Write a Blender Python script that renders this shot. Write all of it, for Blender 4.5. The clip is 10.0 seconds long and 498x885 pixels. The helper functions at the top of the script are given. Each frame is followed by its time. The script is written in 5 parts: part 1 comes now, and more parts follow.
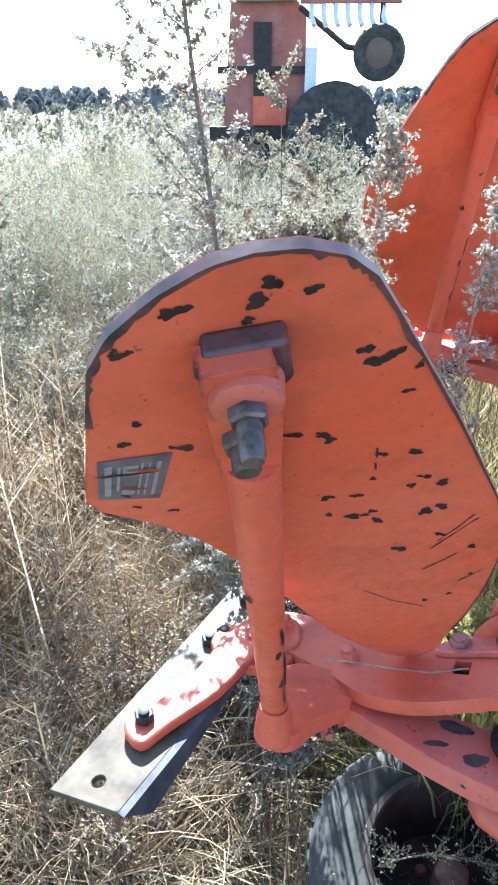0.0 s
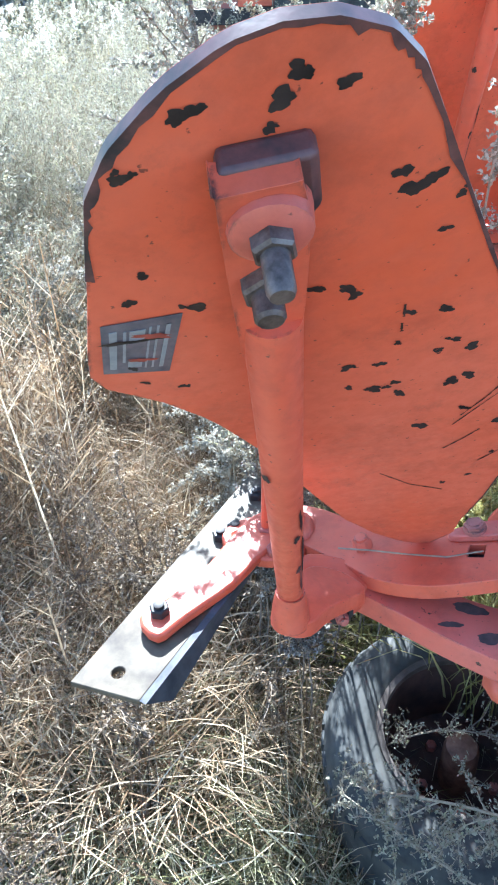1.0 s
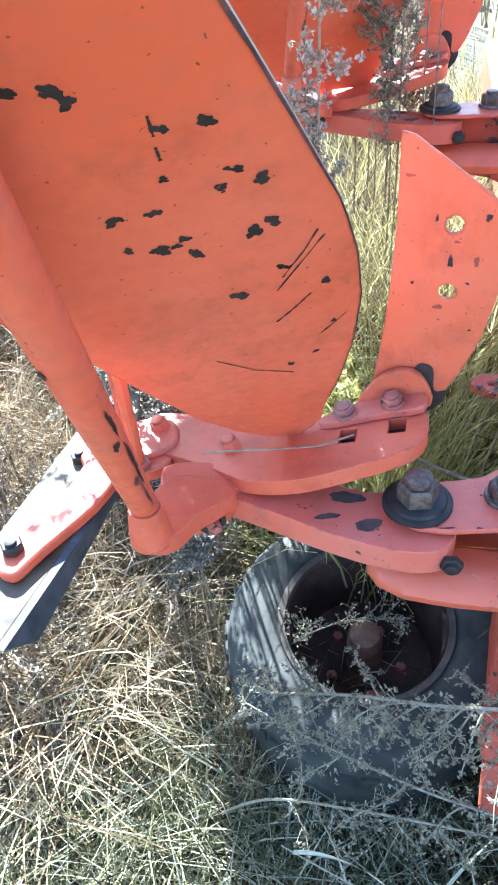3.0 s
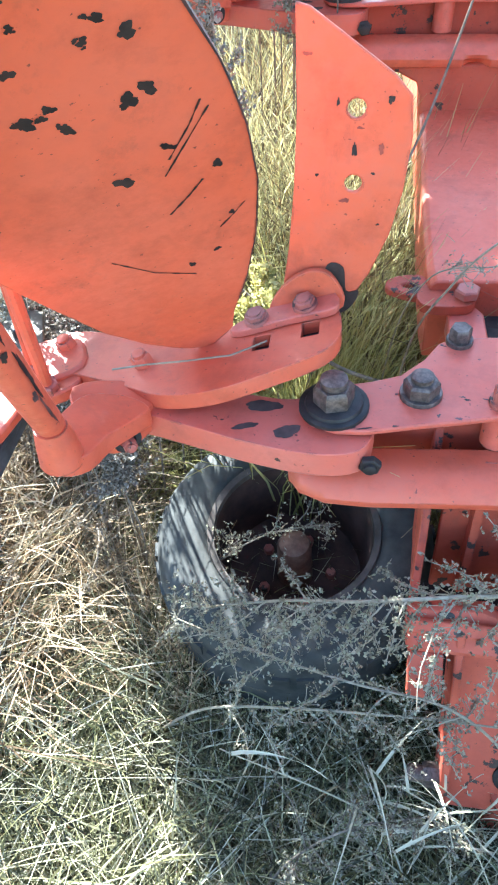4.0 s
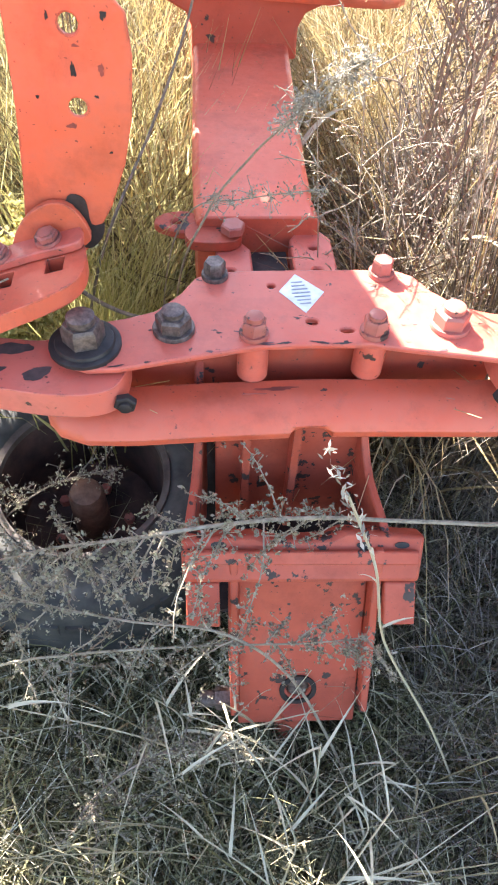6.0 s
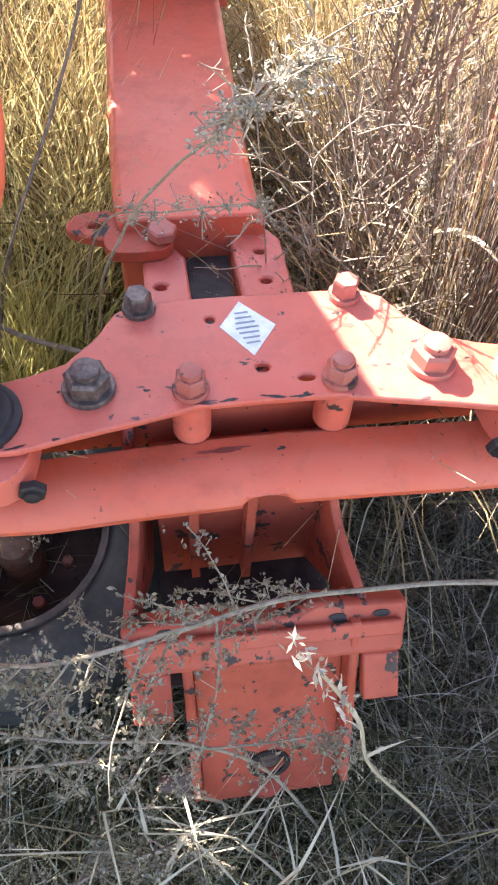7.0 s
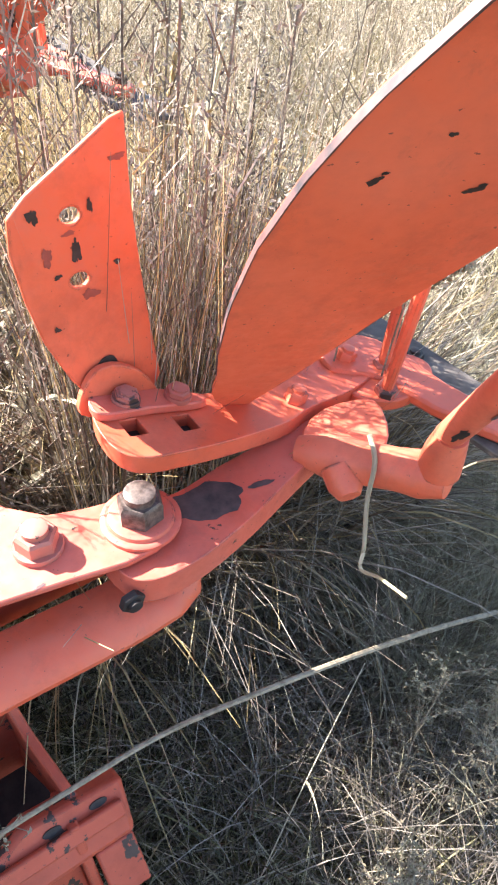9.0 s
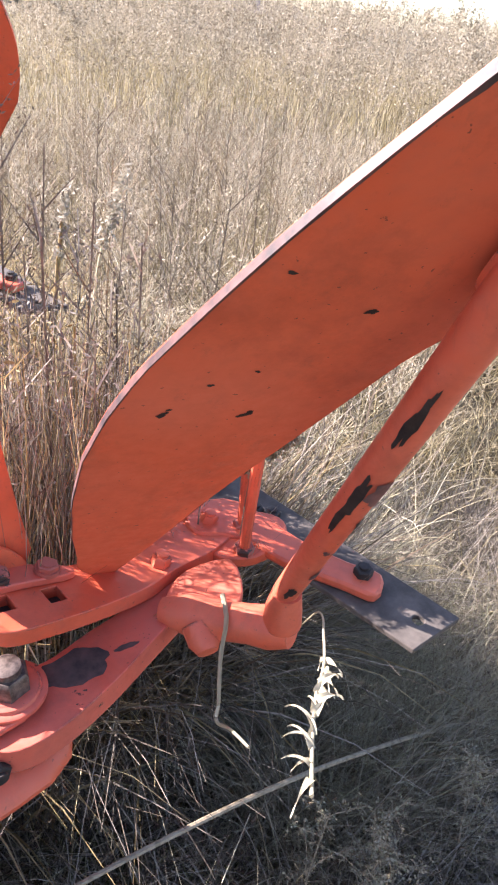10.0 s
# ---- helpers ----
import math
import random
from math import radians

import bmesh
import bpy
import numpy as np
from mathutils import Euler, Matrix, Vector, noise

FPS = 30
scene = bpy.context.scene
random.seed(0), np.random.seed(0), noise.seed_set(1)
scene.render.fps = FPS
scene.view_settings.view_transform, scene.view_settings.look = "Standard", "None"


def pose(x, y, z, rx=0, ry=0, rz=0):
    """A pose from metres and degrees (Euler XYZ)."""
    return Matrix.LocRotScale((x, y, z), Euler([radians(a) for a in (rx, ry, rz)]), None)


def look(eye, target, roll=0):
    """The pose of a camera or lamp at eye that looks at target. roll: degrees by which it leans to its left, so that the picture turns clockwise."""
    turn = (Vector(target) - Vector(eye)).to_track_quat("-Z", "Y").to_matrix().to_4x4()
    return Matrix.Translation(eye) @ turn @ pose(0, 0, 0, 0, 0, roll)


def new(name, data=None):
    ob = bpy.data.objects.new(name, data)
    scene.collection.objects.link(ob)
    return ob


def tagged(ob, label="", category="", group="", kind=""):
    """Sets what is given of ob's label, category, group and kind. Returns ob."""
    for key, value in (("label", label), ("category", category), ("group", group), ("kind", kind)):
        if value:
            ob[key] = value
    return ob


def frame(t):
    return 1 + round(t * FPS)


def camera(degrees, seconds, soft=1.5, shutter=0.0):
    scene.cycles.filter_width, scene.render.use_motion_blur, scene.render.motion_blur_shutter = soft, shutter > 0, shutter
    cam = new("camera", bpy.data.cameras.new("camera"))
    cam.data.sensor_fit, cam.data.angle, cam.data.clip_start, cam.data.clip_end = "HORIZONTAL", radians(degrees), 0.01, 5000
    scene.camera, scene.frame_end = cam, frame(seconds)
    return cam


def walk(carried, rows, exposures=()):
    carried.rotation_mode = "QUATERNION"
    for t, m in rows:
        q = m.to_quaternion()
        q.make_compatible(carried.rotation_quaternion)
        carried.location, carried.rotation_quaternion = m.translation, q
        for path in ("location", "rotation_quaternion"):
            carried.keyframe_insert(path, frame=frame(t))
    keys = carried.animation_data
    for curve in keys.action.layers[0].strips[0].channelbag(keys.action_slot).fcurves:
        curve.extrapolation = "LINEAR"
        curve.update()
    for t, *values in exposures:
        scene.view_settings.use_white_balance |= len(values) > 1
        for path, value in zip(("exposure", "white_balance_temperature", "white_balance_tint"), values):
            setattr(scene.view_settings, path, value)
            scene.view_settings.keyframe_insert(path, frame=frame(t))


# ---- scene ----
cam = camera(39.35, 10.0, 2.0)
PATH = [
    (0.0, pose(-0.2908, -0.9026, 1.7089, 63.83, -0.00, 31.05)),
    (0.5, pose(-0.3109, -0.9052, 1.6888, 59.44, -0.45, 30.17)),
    (1.0, pose(-0.3151, -0.8931, 1.6588, 56.51, 1.71, 29.84)),
    (1.5, pose(-0.3071, -0.8594, 1.6377, 54.99, 2.82, 27.82)),
    (2.0, pose(-0.3030, -0.8344, 1.6081, 54.07, 2.81, 28.03)),
    (2.5, pose(-0.2877, -0.8003, 1.5802, 51.12, 3.86, 25.18)),
    (3.0, pose(-0.2591, -0.7842, 1.5692, 49.25, 3.49, 20.15)),
    (3.2, pose(-0.2481, -0.7811, 1.5652, 48.62, 3.28, 18.44)),
    (4.3, pose(-0.2296, -0.7734, 1.5158, 41.20, 1.85, 11.70)),
    (4.5, pose(-0.2192, -0.7767, 1.5104, 40.52, 1.38, 10.16)),
    (5.0, pose(-0.1894, -0.7709, 1.5130, 39.99, -0.71, 5.19)),
    (5.5, pose(-0.1287, -0.7853, 1.5111, 39.44, -2.78, 2.20)),
    (5.7, pose(-0.1155, -0.7926, 1.5167, 39.69, -3.75, 3.07)),
    (6.8, pose(-0.1027, -0.5630, 1.4721, 36.25, -5.09, -0.95)),
    (7.0, pose(-0.0890, -0.5197, 1.4602, 35.20, -4.97, -2.09)),
    (7.5, pose(-0.0361, -0.4367, 1.4181, 32.61, -4.34, -9.33)),
    (8.0, pose(0.0372, -0.4508, 1.4489, 36.51, -5.10, -19.09)),
    (8.5, pose(0.0765, -0.4850, 1.4842, 41.82, -5.95, -26.76)),
    (9.0, pose(0.0988, -0.5155, 1.5306, 47.21, -5.79, -29.93)),
    (9.5, pose(0.1139, -0.5613, 1.5941, 53.49, -6.25, -32.64)),
    (10.0, pose(0.1352, -0.6236, 1.6588, 58.87, -6.76, -36.67)),
]
# path end
walk(cam, PATH, [(0.0, 2.78, 5350, 1), (1.5, 3.06, 5050, 1), (3.0, 3.34, 5200, -3), (4.5, 3.46, 5750, -1), (5.5, 3.46, 6400, 6), (7.0, 3.27, 6900, 15), (7.5, 3.12, 6850, 15),
                 (8.0, 2.80, 6750, 14), (9.0, 2.97, 6600, 10), (10.0, 2.42, 6600, 20)])

# ---------------------------------------------------------------- light
SUN_ELEV, SUN_AZ = radians(36), radians(-38.3)
sun_dir = Vector((math.sin(SUN_AZ) * math.cos(SUN_ELEV), math.cos(SUN_AZ) * math.cos(SUN_ELEV), math.sin(SUN_ELEV)))
world = bpy.data.worlds.new("sky")
scene.world = world
world.use_nodes = True
wn = world.node_tree.nodes
sky = wn.new("ShaderNodeTexSky")
sky.sky_type, sky.sun_disc = "NISHITA", False
sky.sun_elevation, sky.sun_rotation = SUN_ELEV, SUN_AZ
sky.air_density, sky.dust_density = 1.0, 1.0
wn["Background"].inputs["Strength"].default_value = 0.078
world.node_tree.links.new(sky.outputs["Color"], wn["Background"].inputs["Color"])
sun = new("sun", bpy.data.lights.new("sun", "SUN"))
sun.data.energy, sun.data.angle, sun.data.color = 4.3, radians(0.5), (1.0, 0.95, 0.88)
sun.matrix_world = look(sun_dir * 30, (0, 0, 0))


# ---------------------------------------------------------------- materials
def mat_base(name, rough=0.6, metal=0.0):
    m = bpy.data.materials.new(name)
    m.use_nodes = True
    nt = m.node_tree
    b = nt.nodes["Principled BSDF"]
    b.inputs["Roughness"].default_value, b.inputs["Metallic"].default_value = rough, metal
    return m, nt, b


def ramp(nt, fac, stops):
    r = nt.nodes.new("ShaderNodeValToRGB")
    el = r.color_ramp.elements
    while len(el) < len(stops):
        el.new(0.5)
    for e, (p, col) in zip(el, stops):
        e.position, e.color = p, (*col, 1)
    nt.links.new(fac, r.inputs["Fac"])
    return r.outputs["Color"]


def noise_tex(nt, scale, detail=4.0, rough=0.55, stretch=None):
    tc = nt.nodes.new("ShaderNodeTexCoord")
    n = nt.nodes.new("ShaderNodeTexNoise")
    n.inputs["Scale"].default_value, n.inputs["Detail"].default_value, n.inputs["Roughness"].default_value = scale, detail, rough
    if stretch:
        mp = nt.nodes.new("ShaderNodeMapping")
        mp.inputs["Scale"].default_value = stretch
        nt.links.new(tc.outputs["Object"], mp.inputs["Vector"])
        nt.links.new(mp.outputs["Vector"], n.inputs["Vector"])
    else:
        nt.links.new(tc.outputs["Object"], n.inputs["Vector"])
    return n.outputs["Fac"]


def mix(nt, fac, a, b, kind="MIX"):
    n = nt.nodes.new("ShaderNodeMix")
    n.data_type, n.blend_type = "RGBA", kind
    for sock, val in ((n.inputs[0], fac), (n.inputs[6], a), (n.inputs[7], b)):
        if isinstance(val, (int, float)):
            sock.default_value = val
        elif isinstance(val, tuple):
            sock.default_value = (*val, 1)
        else:
            nt.links.new(val, sock)
    return n.outputs[2]


def bump(nt, b, height, strength=0.2, dist=0.002):
    n = nt.nodes.new("ShaderNodeBump")
    n.inputs["Strength"].default_value, n.inputs["Distance"].default_value = strength, dist
    nt.links.new(height, n.inputs["Height"])
    nt.links.new(n.outputs["Normal"], b.inputs["Normal"])


def math_node(nt, op, a, b_):
    n = nt.nodes.new("ShaderNodeMath")
    n.operation = op
    for sock, val in zip(n.inputs, (a, b_)):
        if isinstance(val, (int, float)):
            sock.default_value = val
        else:
            nt.links.new(val, sock)
    return n.outputs[0]


def paint(name, col, fade, chips=0.73, rough=0.42, rust=(0.05, 0.03, 0.025), worn=0.5, sheen=0.5):
    """Faded oil paint on steel: bleached patches, grime, specks, chips down to dark metal, and edges rubbed bare."""
    m, nt, b = mat_base(name, rough)
    b.inputs["Specular IOR Level"].default_value = sheen
    big = noise_tex(nt, 3.2, 5.0, 0.6)
    c = mix(nt, ramp(nt, big, [(0.36, (0, 0, 0)), (0.66, (1, 1, 1))]), col, fade)
    fine = noise_tex(nt, 60.0, 5.0, 0.65)
    c = mix(nt, ramp(nt, fine, [(0.45, (0, 0, 0)), (0.75, (0.25, 0.25, 0.25))]), c, tuple(0.6 * x + 0.06 for x in fade))
    stain = ramp(nt, noise_tex(nt, 8.0, 8.0, 0.72), [(0.50, (0, 0, 0)), (0.78, (0.65, 0.65, 0.65))])
    c = mix(nt, stain, c, (0.42 * col[0], 0.5 * col[1], 0.6 * col[2]))
    grime = ramp(nt, noise_tex(nt, 17.0, 10.0, 0.78, (1.0, 1.0, 0.35)), [(0.56, (0, 0, 0)), (0.80, (0.55, 0.55, 0.55))])
    c = mix(nt, grime, c, (0.16, 0.075, 0.055))
    speck = ramp(nt, noise_tex(nt, 150.0, 3.0, 0.5), [(0.70, (0, 0, 0)), (0.73, (0.8, 0.8, 0.8))])
    c = mix(nt, speck, c, (0.10, 0.04, 0.03))
    chip = ramp(nt, noise_tex(nt, 26.0, 6.0, 0.6), [(chips, (0, 0, 0)), (chips + 0.015, (1, 1, 1))])
    c = mix(nt, chip, c, rust)
    # rubbed edges
    bev = nt.nodes.new("ShaderNodeBevel")
    bev.samples = 4
    bev.inputs["Radius"].default_value = 0.005
    geo = nt.nodes.new("ShaderNodeNewGeometry")
    dot = nt.nodes.new("ShaderNodeVectorMath")
    dot.operation = "DOT_PRODUCT"
    nt.links.new(bev.outputs["Normal"], dot.inputs[0])
    nt.links.new(geo.outputs["Normal"], dot.inputs[1])
    edge = ramp(nt, dot.outputs["Value"], [(0.86, (1, 1, 1)), (0.99, (0, 0, 0))])
    rub = ramp(nt, noise_tex(nt, 24.0, 7.0, 0.7), [(0.56 - 0.12 * worn, (0, 0, 0)), (0.64 - 0.12 * worn, (1, 1, 1))])
    c = mix(nt, math_node(nt, "MULTIPLY", edge, rub), c, (0.055, 0.034, 0.032))
    nt.links.new(c, b.inputs["Base Color"])
    rr = ramp(nt, fine, [(0.3, (rough - 0.08,) * 3), (0.8, (rough + 0.25,) * 3)])
    nt.links.new(rr, b.inputs["Roughness"])
    bump(nt, b, fine, 0.12, 0.001)
    return m


def metal(name, dark, light, rough, metallic, scale=40.0, bumpy=0.3):
    m, nt, b = mat_base(name, rough, metallic)
    n = noise_tex(nt, scale, 6.0, 0.65)
    nt.links.new(ramp(nt, n, [(0.35, dark), (0.68, light)]), b.inputs["Base Color"])
    nt.links.new(ramp(nt, noise_tex(nt, scale * 0.3), [(0.3, (rough - 0.1,) * 3), (0.7, (rough + 0.15,) * 3)]), b.inputs["Roughness"])
    bump(nt, b, n, bumpy, 0.001)
    return m


def plant(name, stops, rough=0.7, trans=0.25, scale=3.0, dark=0.75):
    """Dry leaves and stalks: each blade takes its own tone, and lets some light through."""
    m, nt, b = mat_base(name, rough)
    g = nt.nodes.new("ShaderNodeNewGeometry")
    c = ramp(nt, g.outputs["Random Per Island"], stops)
    c = mix(nt, ramp(nt, noise_tex(nt, scale, 3.0), [(0.3, (0, 0, 0)), (0.75, (1, 1, 1))]), c, (dark, dark, dark * 0.96), "MULTIPLY")
    nt.links.new(c, b.inputs["Base Color"])
    t = nt.nodes.new("ShaderNodeBsdfTranslucent")
    nt.links.new(c, t.inputs["Color"])
    mx = nt.nodes.new("ShaderNodeMixShader")
    mx.inputs[0].default_value = trans
    nt.links.new(b.outputs["BSDF"], mx.inputs[1])
    nt.links.new(t.outputs["BSDF"], mx.inputs[2])
    nt.links.new(mx.outputs["Shader"], nt.nodes["Material Output"].inputs["Surface"])
    return m


RED = paint("red_paint", (0.60, 0.094, 0.042), (0.62, 0.138, 0.080), chips=0.70)
# worn paint, its fade pinker to carry the sky's reflection in the colour
RED_WORN = paint("worn_sky_tinted_paint", (0.57, 0.100, 0.060), (0.60, 0.16, 0.118), chips=0.66, rough=0.4)
ORANGE = paint("board_paint", (0.63, 0.112, 0.048), (0.65, 0.150, 0.084), chips=0.76, rough=0.42, sheen=0.33)
# bare steel; also the painted-in shade of slot bottoms and bracket floor
DARK = metal("dark_steel_and_shade", (0.012, 0.010, 0.011), (0.045, 0.034, 0.032), 0.6, 0.2)
GRIME = metal("greasy_bare_steel", (0.03, 0.025, 0.026), (0.11, 0.075, 0.07), 0.7, 0.1, 30)
SCUFF = metal("scuffed_paint", (0.20, 0.045, 0.033), (0.36, 0.075, 0.05), 0.6, 0.0, 30)
EDGE = metal("blackened_edge", (0.03, 0.028, 0.035), (0.20, 0.09, 0.085), 0.55, 0.2, 22)
NUTM = metal("weathered_nut_steel", (0.055, 0.04, 0.036), (0.19, 0.145, 0.13), 0.45, 0.4, 90)
# dirty paint, its base also darkened for the shadow below the plates
BRACKET = paint("dirty_shaded_bracket_paint", (0.38, 0.050, 0.022), (0.50, 0.095, 0.052), chips=0.60, rough=0.6)
NUTRED = paint("painted_nut", (0.38, 0.085, 0.06), (0.42, 0.16, 0.125), chips=0.6, rough=0.5)
SHARE = metal("scoured_share_steel", (0.030, 0.016, 0.008), (0.140, 0.106, 0.066), 0.7, 0.0, 11, 0.2)
# share steel again, toned for the unlit right share and the shaded lip
SHARERT = metal("shaded_share_steel", (0.055, 0.046, 0.042), (0.12, 0.10, 0.09), 0.82, 0.0, 24, 0.2)
SHAREDK = metal("shaded_lip_steel", (0.05, 0.05, 0.06), (0.13, 0.13, 0.15), 0.55, 0.4, 20, 0.15)
RUBBER = metal("tyre_rubber", (0.015, 0.016, 0.017), (0.072, 0.068, 0.062), 0.75, 0.0, 12, 0.4)
RIMM = metal("rusty_rim", (0.028, 0.014, 0.012), (0.10, 0.05, 0.04), 0.65, 0.2, 14)
HUBRUST = metal("rusty_hub", (0.10, 0.045, 0.028), (0.26, 0.14, 0.09), 0.7, 0.1, 30)
RIMW = metal("chalky_rim_lip", (0.025, 0.017, 0.015), (0.13, 0.10, 0.085), 0.6, 0.0, 14)
LABELW = metal("faded_white_label", (0.55, 0.57, 0.6), (0.78, 0.8, 0.82), 0.45, 0.0, 50, 0.05)
LABELG = metal("label_print", (0.2, 0.22, 0.25), (0.3, 0.32, 0.36), 0.5, 0.0, 60, 0.05)
DECAL = metal("faded_blue_decal", (0.05, 0.055, 0.08), (0.17, 0.15, 0.18), 0.4, 0.0, 30, 0.05)

STRAW = plant("dry_straw", [(0.0, (0.11, 0.078, 0.038)), (0.3, (0.32, 0.235, 0.105)), (0.7, (0.49, 0.38, 0.20)), (1.0, (0.60, 0.49, 0.30))], trans=0.3)
STRAWPALE = plant("bleached_straw", [(0.0, (0.40, 0.34, 0.22)), (0.5, (0.58, 0.52, 0.38)), (1.0, (0.70, 0.65, 0.52))], trans=0.3)
FIELD = plant("cream_field_grass", [(0.0, (0.11, 0.080, 0.042)), (0.3, (0.34, 0.275, 0.145)), (0.65, (0.50, 0.42, 0.25)), (1.0, (0.64, 0.57, 0.41))], trans=0.3, scale=1.3, dark=0.5)
MAT = plant("matted_grass", [(0.0, (0.028, 0.025, 0.013)), (0.35, (0.09, 0.082, 0.036)), (0.6, (0.19, 0.18, 0.075)), (0.8, (0.34, 0.31, 0.17)), (1.0, (0.56, 0.51, 0.35))], trans=0.2)
GREYWEED = plant("grey_weed", [(0.0, (0.15, 0.12, 0.085)), (0.35, (0.30, 0.26, 0.185)), (0.7, (0.42, 0.38, 0.295)), (1.0, (0.32, 0.31, 0.19))], trans=0.35)
FLUFF = plant("pale_seed_fluff", [(0.0, (0.22, 0.19, 0.145)), (0.5, (0.40, 0.36, 0.29)), (1.0, (0.58, 0.54, 0.46))], trans=0.35)
FIELDWEED = plant("field_weed", [(0.0, (0.13, 0.10, 0.075)), (0.4, (0.37, 0.31, 0.22)), (0.8, (0.53, 0.46, 0.36)), (1.0, (0.66, 0.60, 0.51))], trans=0.3, scale=1.1, dark=0.55)
GREYTWIG = plant("grey_brown_stalk", [(0.0, (0.075, 0.06, 0.052)), (0.5, (0.22, 0.18, 0.15)), (1.0, (0.50, 0.44, 0.39))])
BROWNSTRAW = plant("brown_straw", [(0.0, (0.13, 0.075, 0.04)), (0.3, (0.33, 0.215, 0.12)), (0.7, (0.53, 0.40, 0.26)), (1.0, (0.68, 0.57, 0.43))], trans=0.3)
BROWNWEED = plant("brown_weed", [(0.0, (0.10, 0.065, 0.04)), (0.5, (0.22, 0.155, 0.10)), (1.0, (0.36, 0.28, 0.19))])
GREEN = plant("green_leaf", [(0.0, (0.24, 0.22, 0.06)), (0.5, (0.50, 0.45, 0.16)), (1.0, (0.66, 0.60, 0.30))], trans=0.4)
MIXED = plant("mixed_dead_grass", [(0.0, (0.07, 0.05, 0.03)), (0.35, (0.20, 0.15, 0.075)), (0.65, (0.46, 0.40, 0.17)), (1.0, (0.64, 0.58, 0.32))], trans=0.35)
# red dulled to carry the distance haze in the paint colour
MACHINE = paint("hazed_machine_paint", (0.30, 0.10, 0.075), (0.36, 0.15, 0.12), chips=0.68, rough=0.7)
TWIG = metal("dead_twig", (0.10, 0.075, 0.055), (0.24, 0.19, 0.15), 0.8, 0.0, 60)
STEM = metal("grey_stem", (0.18, 0.145, 0.10), (0.36, 0.30, 0.22), 0.75, 0.0, 70)
# grey-blue tones carry the distance haze in the colour itself
TREES = plant("hazed_far_foliage", [(0.0, (0.20, 0.21, 0.215)), (0.6, (0.26, 0.265, 0.255)), (1.0, (0.31, 0.30, 0.27))], trans=0.1)

mG, nt, b = mat_base("field_soil", 0.95)
c = ramp(nt, noise_tex(nt, 3.0, 8.0, 0.7), [(0.3, (0.03, 0.025, 0.017)), (0.55, (0.07, 0.057, 0.035)), (0.75, (0.14, 0.115, 0.07))])
c = mix(nt, ramp(nt, noise_tex(nt, 0.12, 4.0), [(0.4, (0, 0, 0)), (0.65, (0.7, 0.7, 0.7))]), c, (0.20, 0.165, 0.095))
nt.links.new(c, b.inputs["Base Color"])
bump(nt, b, noise_tex(nt, 30.0, 8.0, 0.7), 0.6, 0.02)
SOIL = mG

# ---------------------------------------------------------------- mesh helpers
PL = Matrix(((0.88936, -0.09253, -0.03876, -0.00229), (0.09245, 0.8902, -0.00403, 0.04451), (0.03897, 0.0, 0.89415, 0.84821), (0, 0, 0, 1)))
ROOT = Vector((0.0, 0.4, 0.0))


def link_mesh(name, bm, material, smooth=0.6):
    bmesh.ops.recalc_face_normals(bm, faces=bm.faces)
    me = bpy.data.meshes.new(name)
    for f in bm.faces:
        f.smooth = smooth > 0
    if smooth > 0:
        for e in bm.edges:
            if len(e.link_faces) == 2 and e.calc_face_angle(0) > smooth:
                e.smooth = False
    bm.to_mesh(me)
    bm.free()
    me.materials.append(material)
    return me


def part(name, bm, material, parent, label="", place=None, bevel=0.0):
    """One mesh under a thing or a part. bm is in the plough's own frame and goes through place into the world."""
    if bevel:
        bmesh.ops.dissolve_degenerate(bm, dist=1e-4, edges=bm.edges)
    bm.transform(Matrix.Translation(-ROOT) @ (place if place is not None else PL))
    ob = new(name, link_mesh(name, bm, material))
    ob.parent = parent
    if bevel:
        md = ob.modifiers.new("bevel", "BEVEL")
        md.width, md.segments, md.limit_method, md.angle_limit = bevel, 2, "ANGLE", radians(40)
        ob.modifiers.new("even_normals", "WEIGHTED_NORMAL").keep_sharp = True
    if label:
        tagged(ob, label)
    return ob


def prism(outline, to3, thick, holes=(), bm=None):
    """A plate: outline (and holes) in the plane, to3(a, b, h) lays it into space, h from 0 to -thick."""
    bm = bm or bmesh.new()
    loops = [list(outline)] + [list(h) for h in holes]
    flat = [p for l in loops for p in l]
    top = [bm.verts.new(to3(a, b_, 0.0)) for a, b_ in flat]
    bot = [bm.verts.new(to3(a, b_, -thick)) for a, b_ in flat]
    # fill the outline in the plane, then lay the triangles into space
    plan, k, rims = bmesh.new(), 0, []
    pv = [plan.verts.new((a, b_, 0)) for a, b_ in flat]
    plan.verts.index_update()
    for l in loops:
        rims += [plan.edges.new((pv[k + i], pv[k + (i + 1) % len(l)])) for i in range(len(l))]
        k += len(l)
    bmesh.ops.triangle_fill(plan, use_beauty=True, edges=rims, normal=(0, 0, 1))
    for f in plan.faces:
        t = [v.index for v in f.verts]
        bm.faces.new([top[i] for i in t])
        bm.faces.new([bot[i] for i in reversed(t)])
    plan.free()
    k = 0
    for l in loops:
        n = len(l)
        for i in range(n):
            a, b_ = k + i, k + (i + 1) % n
            bm.faces.new((top[a], bot[a], bot[b_], top[b_]))
        k += n
    return bm


def circle(cx, cy, r, n=16, r2=None):
    return [(cx + r * math.cos(2 * math.pi * i / n), cy + (r2 or r) * math.sin(2 * math.pi * i / n)) for i in range(n)]


def smooth_loop(pts, k=4):
    """A closed loop through the points, rounded by Catmull-Rom."""
    out, n = [], len(pts)
    for i in range(n):
        p0, p1, p2, p3 = (np.array(pts[(i + j - 1) % n], float) for j in range(4))
        for s in range(k):
            t = s / k
